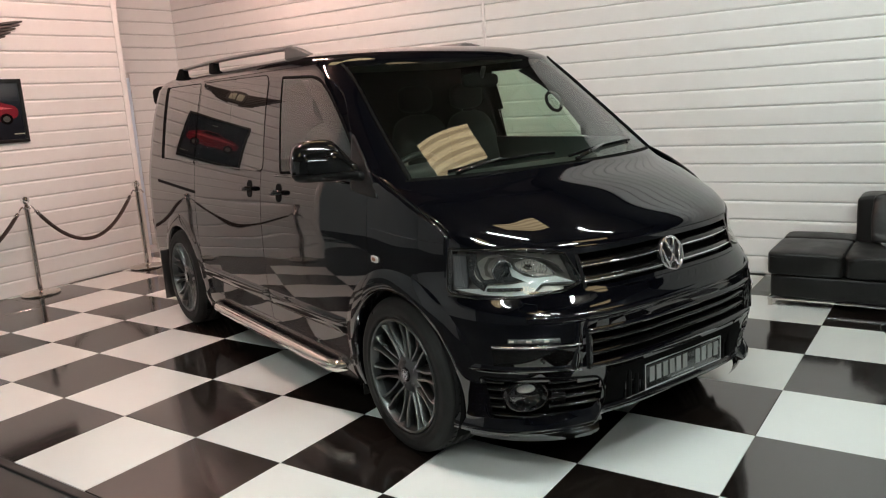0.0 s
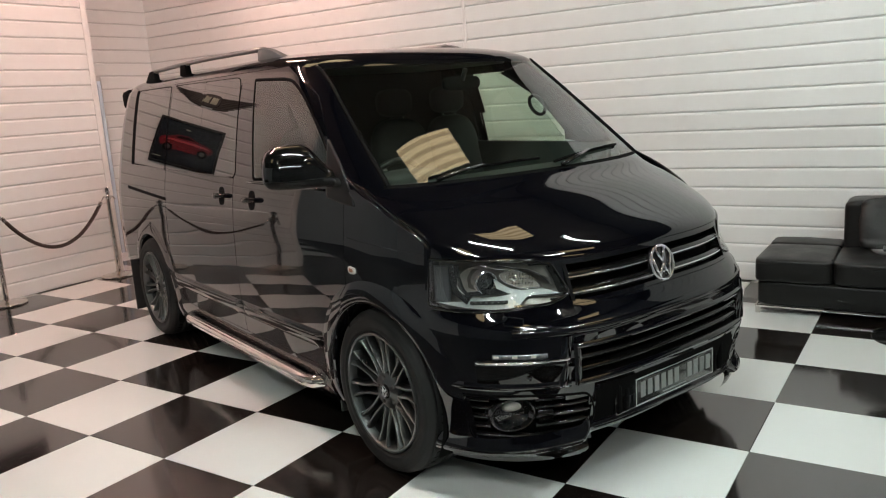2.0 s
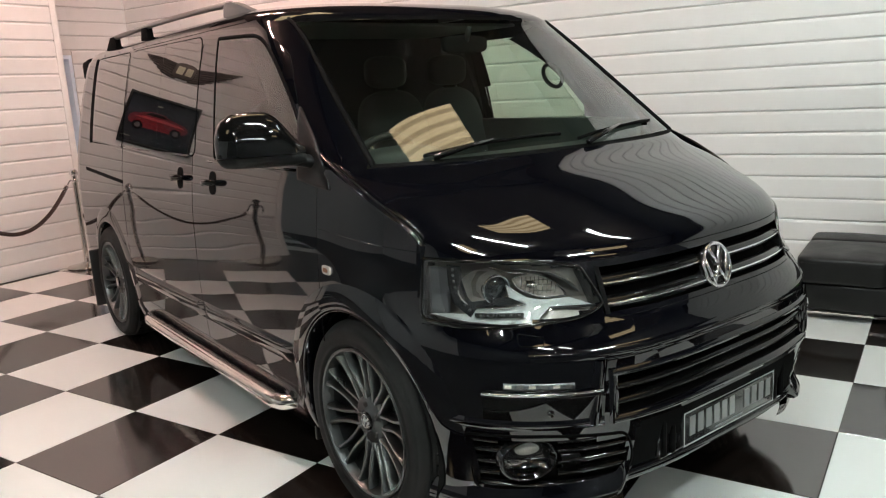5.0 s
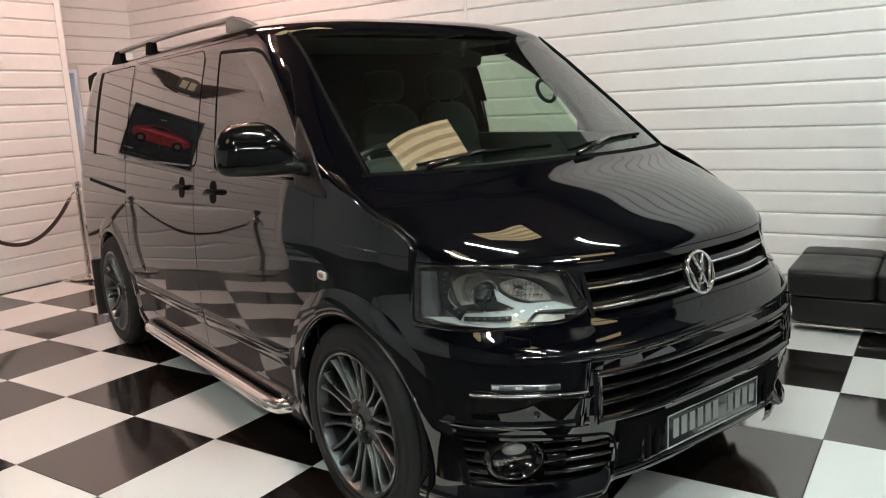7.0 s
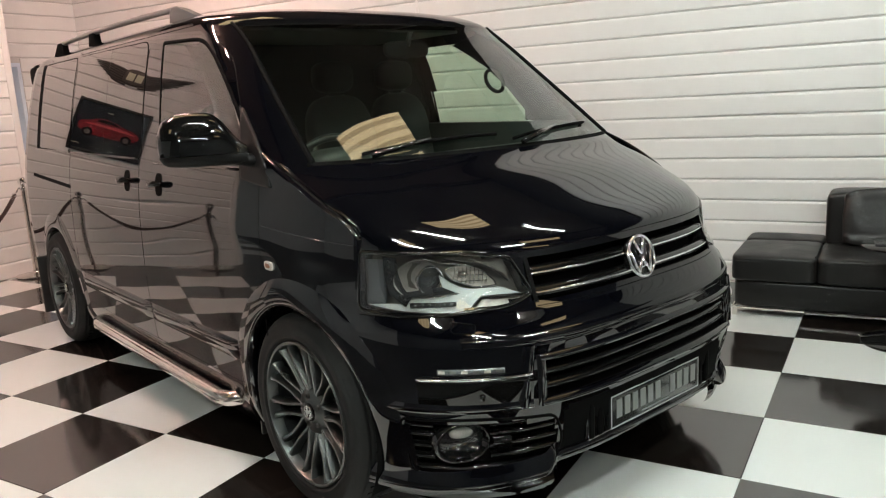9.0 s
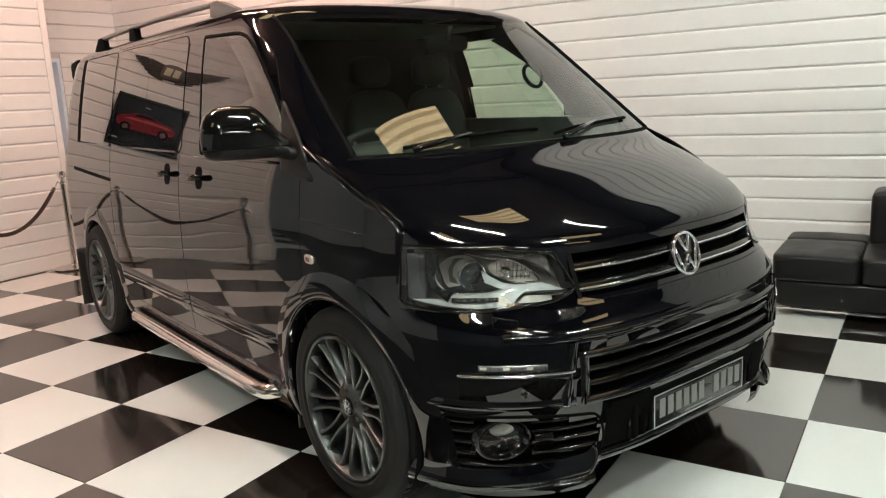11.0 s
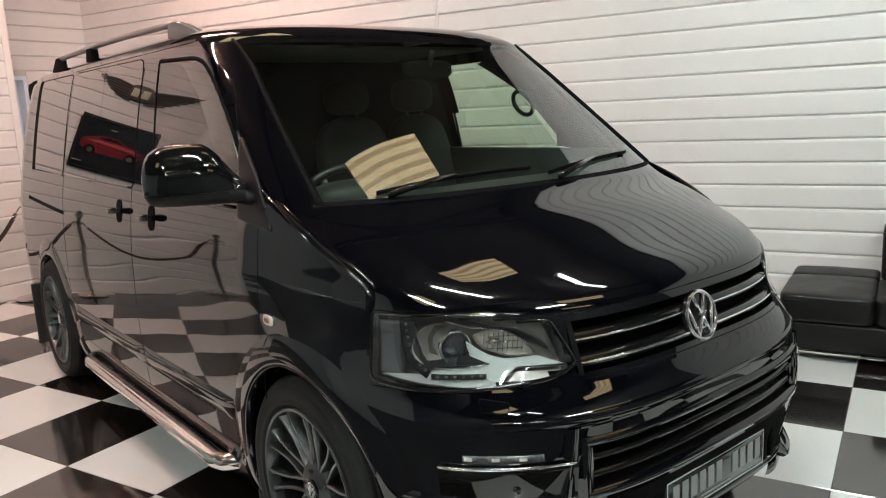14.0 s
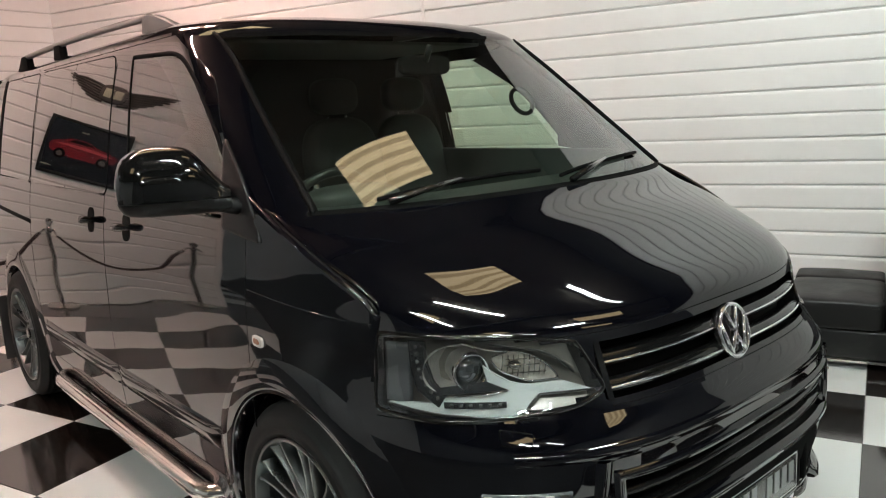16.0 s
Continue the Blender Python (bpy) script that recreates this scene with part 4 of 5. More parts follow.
    bmesh.ops.holes_fill(bmc, edges=[e for e in bmc.edges if e.is_boundary], sides=0)
    part("brake_caliper", bmc, PLASTIC, w, auto=30)
    return w


for x in (0.0, -WHEELBASE):
    for s in (1, -1):
        wheel(x, s)
for s in (1, -1):
    flap = box(-3.50, -3.48, -s * 0.74, -s * 0.962, 0.12, 0.52, 0.008)
    part("mud_flap", flap, PLASTIC, van, "black rubber mud flap")
    part("mud_flap", box(-0.44, -0.425, -s * 0.74, -s * 0.90, 0.14, 0.40, 0.006), PLASTIC, van, "black rubber mud flap")

# ---- side bars, roof rails, spoiler ----
for s in (1, -1):
    y = -s * 0.955
    run = [(-0.58, y + s * 0.16, 0.27), (-0.575, y + s * 0.10, 0.265), (-0.585, y + s * 0.05, 0.262), (-0.615, y + s * 0.015, 0.258), (-0.66, y, 0.257)]
    run += [(f, y, 0.257 + 0.012 * (-0.66 - f) / 1.65) for f in np.linspace(-0.72, -2.26, 14)]
    run += [(-2.32, y + s * 0.012, 0.27), (-2.36, y + s * 0.05, 0.27), (-2.37, y + s * 0.12, 0.272)]
    bar = part("side_bar", tube(run, 0.034, 16), CHROME_WARM, van, "polished steel side bar")
    for f in (-0.9, -1.5, -2.1):
        part("bracket", box(f - 0.02, f + 0.02, min(y + s * 0.02, y + s * 0.2), max(y + s * 0.02, y + s * 0.2), 0.24, 0.262, 0.004), PLASTIC, bar)
    yr = -s * 0.645
    rail = part("roof_rail", tube([(f, yr, 1.925 + 0.012 * math.sin(math.pi * (f + 3.3) / 1.9)) for f in np.linspace(-3.33, -1.40, 24)], 0.019, 12, flat=0.75), SATIN, van, "satin silver roof rail")
    part("rail_foot", prism([(-1.46, 1.85), (-1.445, 1.915), (-1.415, 1.931), (-1.36, 1.930), (-1.29, 1.914), (-1.20, 1.886), (-1.08, 1.85)], yr - 0.021, yr + 0.021, 0.007), RAIL_FOOT, rail, "grey front rail foot", auto=40)
    for f0, f1, lean in ((-2.70, -2.60, 0.03), (-3.37, -3.26, 0.13)):
        part("rail_foot", prism([(f0 - lean, 1.84), (f0 + 0.005, 1.93), (f1 - 0.005, 1.93), (f1 + 0.015, 1.84)], yr - 0.020, yr + 0.020, 0.006), SEAL, rail, "dark rail foot", auto=40)
sp = [[(f, y, z - 0.05 * (abs(y) / 0.7) ** 3) for f, z in ((-3.70, 1.872), (-3.80, 1.872), (-3.90, 1.858), (-3.945, 1.838), (-3.94, 1.815), (-3.84, 1.80))] for y in np.linspace(-0.71, 0.71, 25)]
part("rear_spoiler", quads(sp), PAINT, van, "black tailgate spoiler")
for s in (1, -1):
    part("spoiler_end", prism([(-3.70, 1.815), (-3.90, 1.805), (-3.935, 1.78), (-3.93, 1.70), (-3.895, 1.68)], -s * 0.70, -s * 0.722, 0.006), SEAL, van, "black spoiler end", auto=40)
    pillar = resample(rounded([(-3.40, 1.255), (-3.44, 1.795), (-3.375, 1.795), (-3.335, 1.26)], 0.02), 0.05)
    part("pillar_trim", patch(pillar, on_side(s), 0.0035, depth=0.004), SEAL, van, "black strip behind the rear side window")

# ---- front end ----
# grille: cavity, slats with bright edges, badge
def swept(r0, r1, prof, n=40):
    """A bar across the front: prof of (height, off the skin)."""
    return quads([[on_front(r, z, o) for z, o in prof] for r in np.linspace(r0, r1, n)])


def cavity(r0, r1, z0, z1, deep, n=30):
    return quads([[on_front(r, z, o) for z, o in ((z0, -0.002), (z0, -deep), (z1, -deep), (z1, -0.002))] for r in np.linspace(r0, r1, n)])


grille = part("grille", cavity(-0.505, 0.505, 0.80, 0.95, 0.07), DARK, van, "black radiator grille")
for z in (0.835, 0.893):
    part("slat", swept(-0.50, 0.50, ((z + 0.022, -0.05), (z + 0.020, -0.012), (z + 0.008, 0.0), (z - 0.012, -0.004), (z - 0.018, -0.05))), GLOSS_BLACK, grille, "gloss black slat")
    part("slat_edge", swept(-0.50, 0.50, ((z - 0.001, -0.003), (z, 0.003), (z - 0.0055, 0.003), (z - 0.0065, -0.003))), CHROME, grille, "chrome edge and gleam line of the slat")
for s in (1, -1):
    part("grille_side", quads([[on_front(s * r, z, o) for z, o in ((0.805, 0.0), (0.945, 0.0))] for r, o in ((0.49, 0.003), (0.505, 0.003))]), GLOSS_BLACK, grille)

BADGE_Z, BADGE_R = 0.868, 0.071
bx = front_f(0, BADGE_Z) + 0.006
tilt = Matrix.Translation((bx, 0, BADGE_Z)) @ Matrix.Rotation(radians(-14), 4, "Y")


def placed(bm, m):
    bmesh.ops.transform(bm, matrix=m, verts=bm.verts)
    return bm


badge = part("badge", placed(revolve([(-0.03, 0.076), (-0.002, 0.076), (0.002, 0.070), (0.001, 0.0005)], 48, axis="x", caps=True), tilt), GLOSS_BLACK, van, "round chrome badge on the grille")
part("badge_ring", placed(tube([(0.004, BADGE_R * math.cos(u), BADGE_R * math.sin(u)) for u in np.linspace(0, 2 * math.pi, 49)[:-1]], 0.0065, 10, closed=True), tilt), CHROME, badge, "chrome ring")
for a, b in (((0.030, 0.062), (0.002, 0.008)), ((-0.030, 0.062), (-0.002, 0.008)), ((0.060, 0.030), (0.030, -0.058)), ((-0.060, 0.030), (-0.030, -0.058)), ((0.030, -0.058), (0.0, -0.004)), ((-0.030, -0.058), (0.0, -0.004))):
    part("badge_bar", placed(tube([(0.004, a[0], a[1]), (0.006, b[0], b[1])], 0.0062, 8, flat=1.0), tilt), CHROME, badge, "chrome badge stroke")

# lower intake with slats
intake = part("lower_intake", cavity(-0.55, 0.55, 0.50, 0.65, 0.09), DARK, van, "black lower air intake")
for z in (0.548, 0.598):
    part("slat", swept(-0.53, 0.53, ((z + 0.016, -0.06), (z + 0.013, -0.014), (z + 0.002, -0.004), (z - 0.012, -0.014), (z - 0.016, -0.06))), GLOSS_BLACK, intake, "gloss black slat")
for z, o in ((0.648, 0.010), (0.503, 0.012)):
    part("intake_lip", swept(-0.545, 0.545, ((z + 0.014, -0.004), (z + 0.008, o), (z - 0.006, o + 0.002), (z - 0.014, -0.004))), PAINT, intake)
for s in (1, -1):
    part("intake_side", quads([[on_front(s * (0.535 + u), z, o) for u, o in ((-0.012, -0.02), (-0.004, 0.008), (0.012, 0.010), (0.022, -0.003))] for z in np.linspace(0.495, 0.66, 8)]), PAINT, intake)
# crease lines of the bumper
part("bumper_crease", swept(-0.74, 0.74, ((0.728, -0.001), (0.720, 0.004), (0.708, 0.004), (0.690, -0.001))), PAINT, panels["bumper"])

# number plate with plain bars
PLX = front_f(0.0, 0.38)
plate = part("number_plate", box(PLX - 0.02, PLX + 0.012, -0.262, 0.266, 0.332, 0.447, 0.006), PLATE, van, "dark grey plate with pale bars")
part("plate_edge", quads([[(PLX + 0.0135, y, z) for y, z in p] for p in ([(-0.262, 0.332), (0.266, 0.332), (0.266, 0.447), (-0.262, 0.447)], [(-0.257, 0.337), (0.261, 0.337), (0.261, 0.442), (-0.257, 0.442)])], closed_v=True), LETTER, plate)
for k in range(11):
    if k == 6:
        continue
    y = -0.232 + k * 0.0445
    part("letter_bar", box(PLX + 0.0125, PLX + 0.0145, y, y + 0.030, 0.362, 0.426, 0.001), BAR, plate, smooth=False)
part("small_bar", box(PLX + 0.0125, PLX + 0.014, -0.09, 0.07, 0.345, 0.349), BAR, plate, smooth=False)
part("plate_recess", box(PLX - 0.05, PLX - 0.004, -0.36, 0.36, 0.315, 0.465, 0.01), GLOSS_BLACK, van)
for s in (1, -1):
    for r in (0.30, 0.345):
        part("plate_rib", box(PLX - 0.03, PLX + 0.004, -s * r - 0.012, -s * r + 0.012, 0.325, 0.455, 0.006), SEAL, van)

# front lip
def lip_lift(w):
    """The lip ends in a short rise beside the plate."""
    return 0.010 + 0.030 * max(0.0, (0.25 - w) / 0.5) + 0.030 * ease(-0.235, -0.30, w)


lip_rows = []
for w in np.linspace(0.55, -0.31, 44):
    c, k = on_corner(1), ease(-0.32, -0.24, w)
    lip_rows.append([c(w, z + lip_lift(w), o * k) for z, o in ((0.275, 0.0), (0.255, 0.012), (0.235, 0.026), (0.218, 0.030), (0.206, 0.018), (0.200, -0.03))])
for s in (1, -1):
    part("front_lip", quads([[Vector((p.x, s * p.y, p.z)) for p in row] for row in lip_rows]), PAINT, panels["bumper"], "black splitter lip")
part("front_valance", swept(-0.50, 0.50, ((0.312, -0.001), (0.300, 0.005), (0.284, 0.006), (0.277, 0.001), (0.277, -0.12))), PAINT, panels["bumper"], "lower edge of the bumper under the plate")

# daylight strip, fog lamps
for s in (1, -1):
    c = on_corner(s)
    pod = part("light_strip_pod", quads([[c(w, z, o) for z, o in ((0.645, 0.0), (0.640, -0.012), (0.610, -0.016), (0.605, 0.002), (0.598, 0.010), (0.590, 0.010), (0.520, 0.0))] for w in np.linspace(0.30, -0.20, 26)]), GLOSS_BLACK, van, "black daylight lamp pod")
    part("light_strip", quads([[c(w, z, o) for z, o in ((0.634, -0.008), (0.634, 0.004), (0.617, 0.004), (0.617, -0.008))] for w in np.linspace(0.21, -0.08, 20)]), mat("daylight_lens", (0.10, 0.105, 0.11), 0.08, grain=0.9, grain_scale=160, coat=1), pod, "clear daylight lamp strip")
    part("chrome_strip", tube([c(w, 0.604 - 0.006 * w, 0.011) for w in np.linspace(0.30, -0.19, 24)], 0.0048, 8), CHROME, pod, "chrome strip")
    for k in range(6):
        w = 0.19 - 0.049 * k
        part("daylight_led", quads([[c(w + dw, z, 0.0052) for z in (0.630, 0.621)] for dw in (0.014, -0.014)]), STEEL if k % 2 else LAMP_BACK, pod, "clear daylight cell")
    part("sensor", tube([c(0.02, 0.545, -0.004), c(0.02, 0.545, 0.006)], 0.011, 14), GLOSS_BLACK, panels["bumper"])
    vent = part("fog_grille", patch(inset(FOG, -0.004), c, -0.045), DARK, van, "black slatted fog lamp panel")
    part("vent_frame", ring(inset(FOG, -0.004), 0.010, c, 0.001, 0.05), SEAL, vent)
    for z in (0.295, 0.335, 0.375, 0.415, 0.447):
        for w0, w1 in ((0.365, -0.30),) if z < 0.30 else ((0.365, 0.245), (-0.005, -0.30)):
            part("vent_slat", quads([[c(w, z + dz, o) for dz, o in ((0.010, -0.035), (0.009, -0.010), (0.003, -0.003), (-0.006, -0.008), (-0.008, -0.035))] for w in np.linspace(w0, w1, 24)]), GLOSS_BLACK, vent)
    o = c(0.130, 0.386, -0.030)
    ahead = Vector((1, -0.45 * s, 0)).normalized()
    m = Matrix.Translation(o) @ ahead.to_track_quat("X", "Z").to_matrix().to_4x4() @ Matrix.Diagonal((1, 1.32, 0.95, 1))
    pod_f = part("fog_lamp", placed(revolve([(-0.06, 0.070), (0.030, 0.070), (0.035, 0.066), (0.031, 0.061), (0.002, 0.052), (-0.020, 0.0005)], 36, axis="x"), m), GLOSS_BLACK, vent, "round fog lamp in a black bezel")
    # only the reflector's lit upper part is modelled, as a pale lump
    part("fog_reflector_lit", placed(ellipsoid((-0.004, 0.004, 0.022), (0.016, 0.030, 0.019), 2.2, 20, 12), m), LAMP_BOWL, pod_f, "pale lump for the lit part of the fog reflector")
    part("fog_lens", placed(revolve([(0.026, 0.0005), (0.022, 0.03), (0.010, 0.054)], 28, axis="x"), m), CLEAR, pod_f, "clear fog lamp lens")
    part("fog_wing", quads([[c(w, z, o) for z, o in ((0.345, -0.03), (0.352, -0.004), (0.40, -0.002), (0.41, -0.03))] for w in np.linspace(-0.02, -0.10, 8)]), GLOSS_BLACK, vent)
    # creases, step and washer cover of the bumper
    part("bumper_crease", quads([[c(w, z, o) for z, o in ((0.525, -0.001), (0.512, 0.003), (0.502, 0.005), (0.494, 0.001), (0.488, -0.001))] for w in np.linspace(0.47, -0.20, 40)]), PAINT, panels["bumper"])
    part("bumper_step", quads([[c(w + 0.16 * (0.66 - z), z, o) for w, o in ((-0.155, -0.001), (-0.172, 0.009), (-0.19, 0.011), (-0.215, -0.001))] for z in np.linspace(0.69, 0.50, 12)]), PAINT, panels["bumper"])
    cover = resample(rounded([(0.150, 0.775), (0.143, 0.740), (0.040, 0.737), (0.036, 0.764)], 0.010), 0.012)
    part("washer_cover", patch(inset(cover, 0.003), c, 0.002, rings=4), PAINT, panels["bumper"], "small headlamp washer cover")
    part("cover_gap", ring(cover, 0.004, c, 0.0015, 0.001), DARK, panels["bumper"])

# headlights
def sheet(outline, mapper, off, depth=0.0):
    """A thin plate of any outline on a skin, with its edge turned in by depth."""
    bm = bmesh.new()
    front = [bm.verts.new((p[0], p[1], 0)) for p in outline]
    bm.faces.new(front)
    bmesh.ops.triangulate(bm, faces=list(bm.faces), quad_method="BEAUTY", ngon_method="BEAUTY")
    for v in bm.verts:
        v.co = mapper(v.co.x, v.co.y, off)
    if depth:
        back = [bm.verts.new(mapper(p[0], p[1], off - depth)) for p in outline]
        for k in range(len(front)):
            j = (k + 1) % len(front)
            bm.faces.new((front[k], front[j], back[j], back[k]))
    return bm


LAMP_SIDE = mat("lamp_side_grey", (0.075, 0.078, 0.082), 0.35, grain=0.05)
for s in (1, -1):
    c = on_corner(s)
    lamp = part("headlight", quads([[c(p[0], p[1], o) for p in LAMP] for o in (0.0, -0.03, -0.085)], closed_v=True), LAMP_DARK, van, "clear headlight with a projector lens")
    part("lamp_back", patch(LAMP, c, -0.082), LAMP_SHADE, lamp)
    part("lamp_cover", patch(inset(LAMP, 0.002), c, 0.003, rings=9), CLEAR, lamp, "clear lamp cover", middle=CABIN)
    part("lamp_edge", ring(inset(LAMP, -0.004), 0.010, c, 0.005, 0.008), GLOSS_BLACK, lamp, "black lamp seal")
    blade = resample([(0.537, 0.816), (0.413, 0.8045), (0.243, 0.797), (0.069, 0.798), (0.010, 0.841), (-0.19, 0.838), (-0.076, 0.866), (0.045, 0.864), (0.10, 0.871),
                      (0.146, 0.885), (0.195, 0.905), (0.18, 0.872), (0.10, 0.853), (0.185, 0.845), (0.335, 0.838), (0.345, 0.825), (0.45, 0.822)], 0.02)
    part("lamp_blade", sheet(blade, c, -0.022, 0.02), LAMP_GREY, lamp, "satin grey lamp trim", auto=30)
    part("blade_edge", tube([c(w, z, -0.018) for w, z in ((0.53, 0.815), (0.44, 0.8065), (0.36, 0.8015), (0.2, 0.797), (0.065, 0.799))], 0.0025, 6), STEEL, lamp)
    part("blade_edge", tube([c(w, z, -0.018) for w, z in ((0.065, 0.799), (0.04, 0.822), (0.006, 0.843), (-0.09, 0.842), (-0.188, 0.838))], 0.0022, 6), STEEL, lamp)
    part("blade_edge", tube([c(w, z, -0.018) for w, z in ((0.335, 0.8385), (0.25, 0.842), (0.185, 0.8455), (0.11, 0.852))], 0.0022, 6), CHROME, lamp)
    outer = resample([(0.545, 0.955), (0.545, 0.82), (0.46, 0.815), (0.455, 0.955)], 0.02)
    part("lamp_side", patch(outer, c, -0.03, rings=4, depth=0.02), LAMP_SIDE, lamp, "grey side panel of the lamp")
    band = resample([(0.452, 0.965), (0.447, 0.90), (0.425, 0.85), (0.35, 0.815), (0.325, 0.84), (0.372, 0.872), (0.392, 0.91), (0.398, 0.962)], 0.02)
    part("led_band", patch(band, c, -0.018, rings=4, depth=0.02), LAMP_DARK, lamp, "black band with small lamps")
    for w, z in ((0.424, 0.950), (0.423, 0.932), (0.420, 0.914), (0.415, 0.896), (0.406, 0.878), (0.392, 0.862), (0.374, 0.848), (0.352, 0.836)):
        part("led", ellipsoid(c(w, z, -0.016), (0.005, 0.005, 0.005), nu=8, nv=6), LED, lamp)
    slot = resample([(0.332, 0.828), (0.330, 0.814), (0.118, 0.818), (0.118, 0.831)], 0.02)
    part("led_slot", patch(slot, c, -0.017, rings=3), LAMP_DARK, lamp, "black slot with small lamps")
    for k in range(6):
        w = 0.305 - 0.033 * k
        part("led", ellipsoid(c(w, 0.8205 + 0.0008 * k, -0.016), (0.004, 0.006, 0.004), 3, 8, 6), LED, lamp)
    ahead = Vector((1, -0.36 * s, 0.0)).normalized()
    m = Matrix.Translation(c(0.258, 0.896, -0.052)) @ ahead.to_track_quat("X", "Z").to_matrix().to_4x4()
    proj = part("projector", placed(revolve([(-0.03, 0.043), (0.010, 0.0455), (0.030, 0.046), (0.036, 0.0445), (0.036, 0.0415), (0.026, 0.039)], 36, axis="x"), m), CHROME, lamp, "chrome projector ring")
    part("projector_lens", placed(revolve([(0.034, 0.0005), (0.031, 0.014), (0.024, 0.028), (0.012, 0.040)], 32, axis="x"), m), mat("lens_glass", (0.030, 0.034, 0.035), 0.04, coat=1, spec=1, grain=0.4, grain_scale=25), proj, "greyish projector lens")
    shroud = m @ Matrix.Translation((-0.014, -s * 0.034, 0.004)) @ Matrix.Diagonal((1, 1.1, 0.84, 1))
    part("projector_bowl", placed(revolve([(-0.055, 0.0005), (-0.045, 0.045), (-0.02, 0.058), (0.014, 0.070)], 36, axis="x"), shroud), LAMP_BOWL, lamp, "warm silver bowl round the projector")
    shelf = resample([(0.35, 0.858), (0.340, 0.843), (0.115, 0.855), (0.185, 0.874)], 0.02)
    part("lamp_shelf", patch(shelf, c, -0.017, rings=4), LAMP_DARK, lamp)
    almond = resample(rounded([(0.172, 0.922), (0.136, 0.892), (0.036, 0.869), (-0.076, 0.870), (-0.02, 0.907), (0.03, 0.928), (0.087, 0.940)], 0.02), 0.012)
    part("reflector", patch(almond, c, -0.045, rings=6), LAMP_BACK, lamp, "faceted high-beam reflector")
    part("reflector_edge", tube([c(w, z, -0.030) for w, z in almond], 0.002, 6, closed=True), CHROME, lamp, "chrome edge and gleam line")
    part("reflector_wall", quads([[c(p[0], p[1], o) for p in almond] for o in (-0.030, -0.047)], closed_v=True), LAMP_DARK, lamp)
    for k in range(9):
        w = 0.128 - 0.019 * k
        low, high = 0.893 - 0.0135 * min(1.0, (0.136 - w) / 0.06), 0.930 - 0.30 * max(0.0, 0.04 - w)
        part("reflector_rib", tube([c(w, low, -0.043), c(w - 0.004, (low + high) / 2, -0.036), c(w - 0.006, high - 0.004, -0.040)], 0.0016, 6), CHROME, lamp)
    for z in (0.886, 0.902, 0.916):
        part("reflector_rib", tube([c(w, z - 0.02 * max(0.0, 0.03 - w), -0.039) for w in np.linspace(0.125 - (z - 0.886) * 0.4, -0.03 + (z - 0.886), 8)], 0.0013, 6), CHROME_WARM, lamp)
    part("bulb", ellipsoid(c(0.085, 0.905, -0.036), (0.022, 0.014, 0.012), nu=12, nv=8), CHROME_WARM, lamp, "bulb cap")
    hood = resample([(0.20, 0.962), (0.06, 0.945), (-0.02, 0.93), (-0.125, 0.885), (-0.10, 0.945), (0.07, 0.966)], 0.02)
    part("lamp_hood", patch(hood, c, -0.028, rings=4), LAMP_SHADE, lamp, "smoky upper lamp trim")
    part("hood_edge_and_gleam", tube([c(w, z, -0.024) for w, z in ((0.17, 0.958), (0.08, 0.945), (0.0, 0.935), (-0.06, 0.915), (-0.12, 0.878))], 0.003, 6), STEEL, lamp)
    # chrome bar drawn where a ceiling tube gleams on the lamp cover
    part("hood_edge_and_gleam", tube([c(w, z, -0.012) for w, z in ((0.262, 0.9625), (0.225, 0.9545), (0.185, 0.9465), (0.15, 0.9425), (0.11, 0.941))], 0.0026, 6), CHROME, lamp, "chrome edge and gleam line")
    low_r = resample([(0.0, 0.835), (0.04, 0.81), (-0.12, 0.815), (-0.17, 0.83)], 0.02)
    part("reflector", patch(low_r, c, -0.030, rings=4), LAMP_BOWL, lamp, "low reflector")

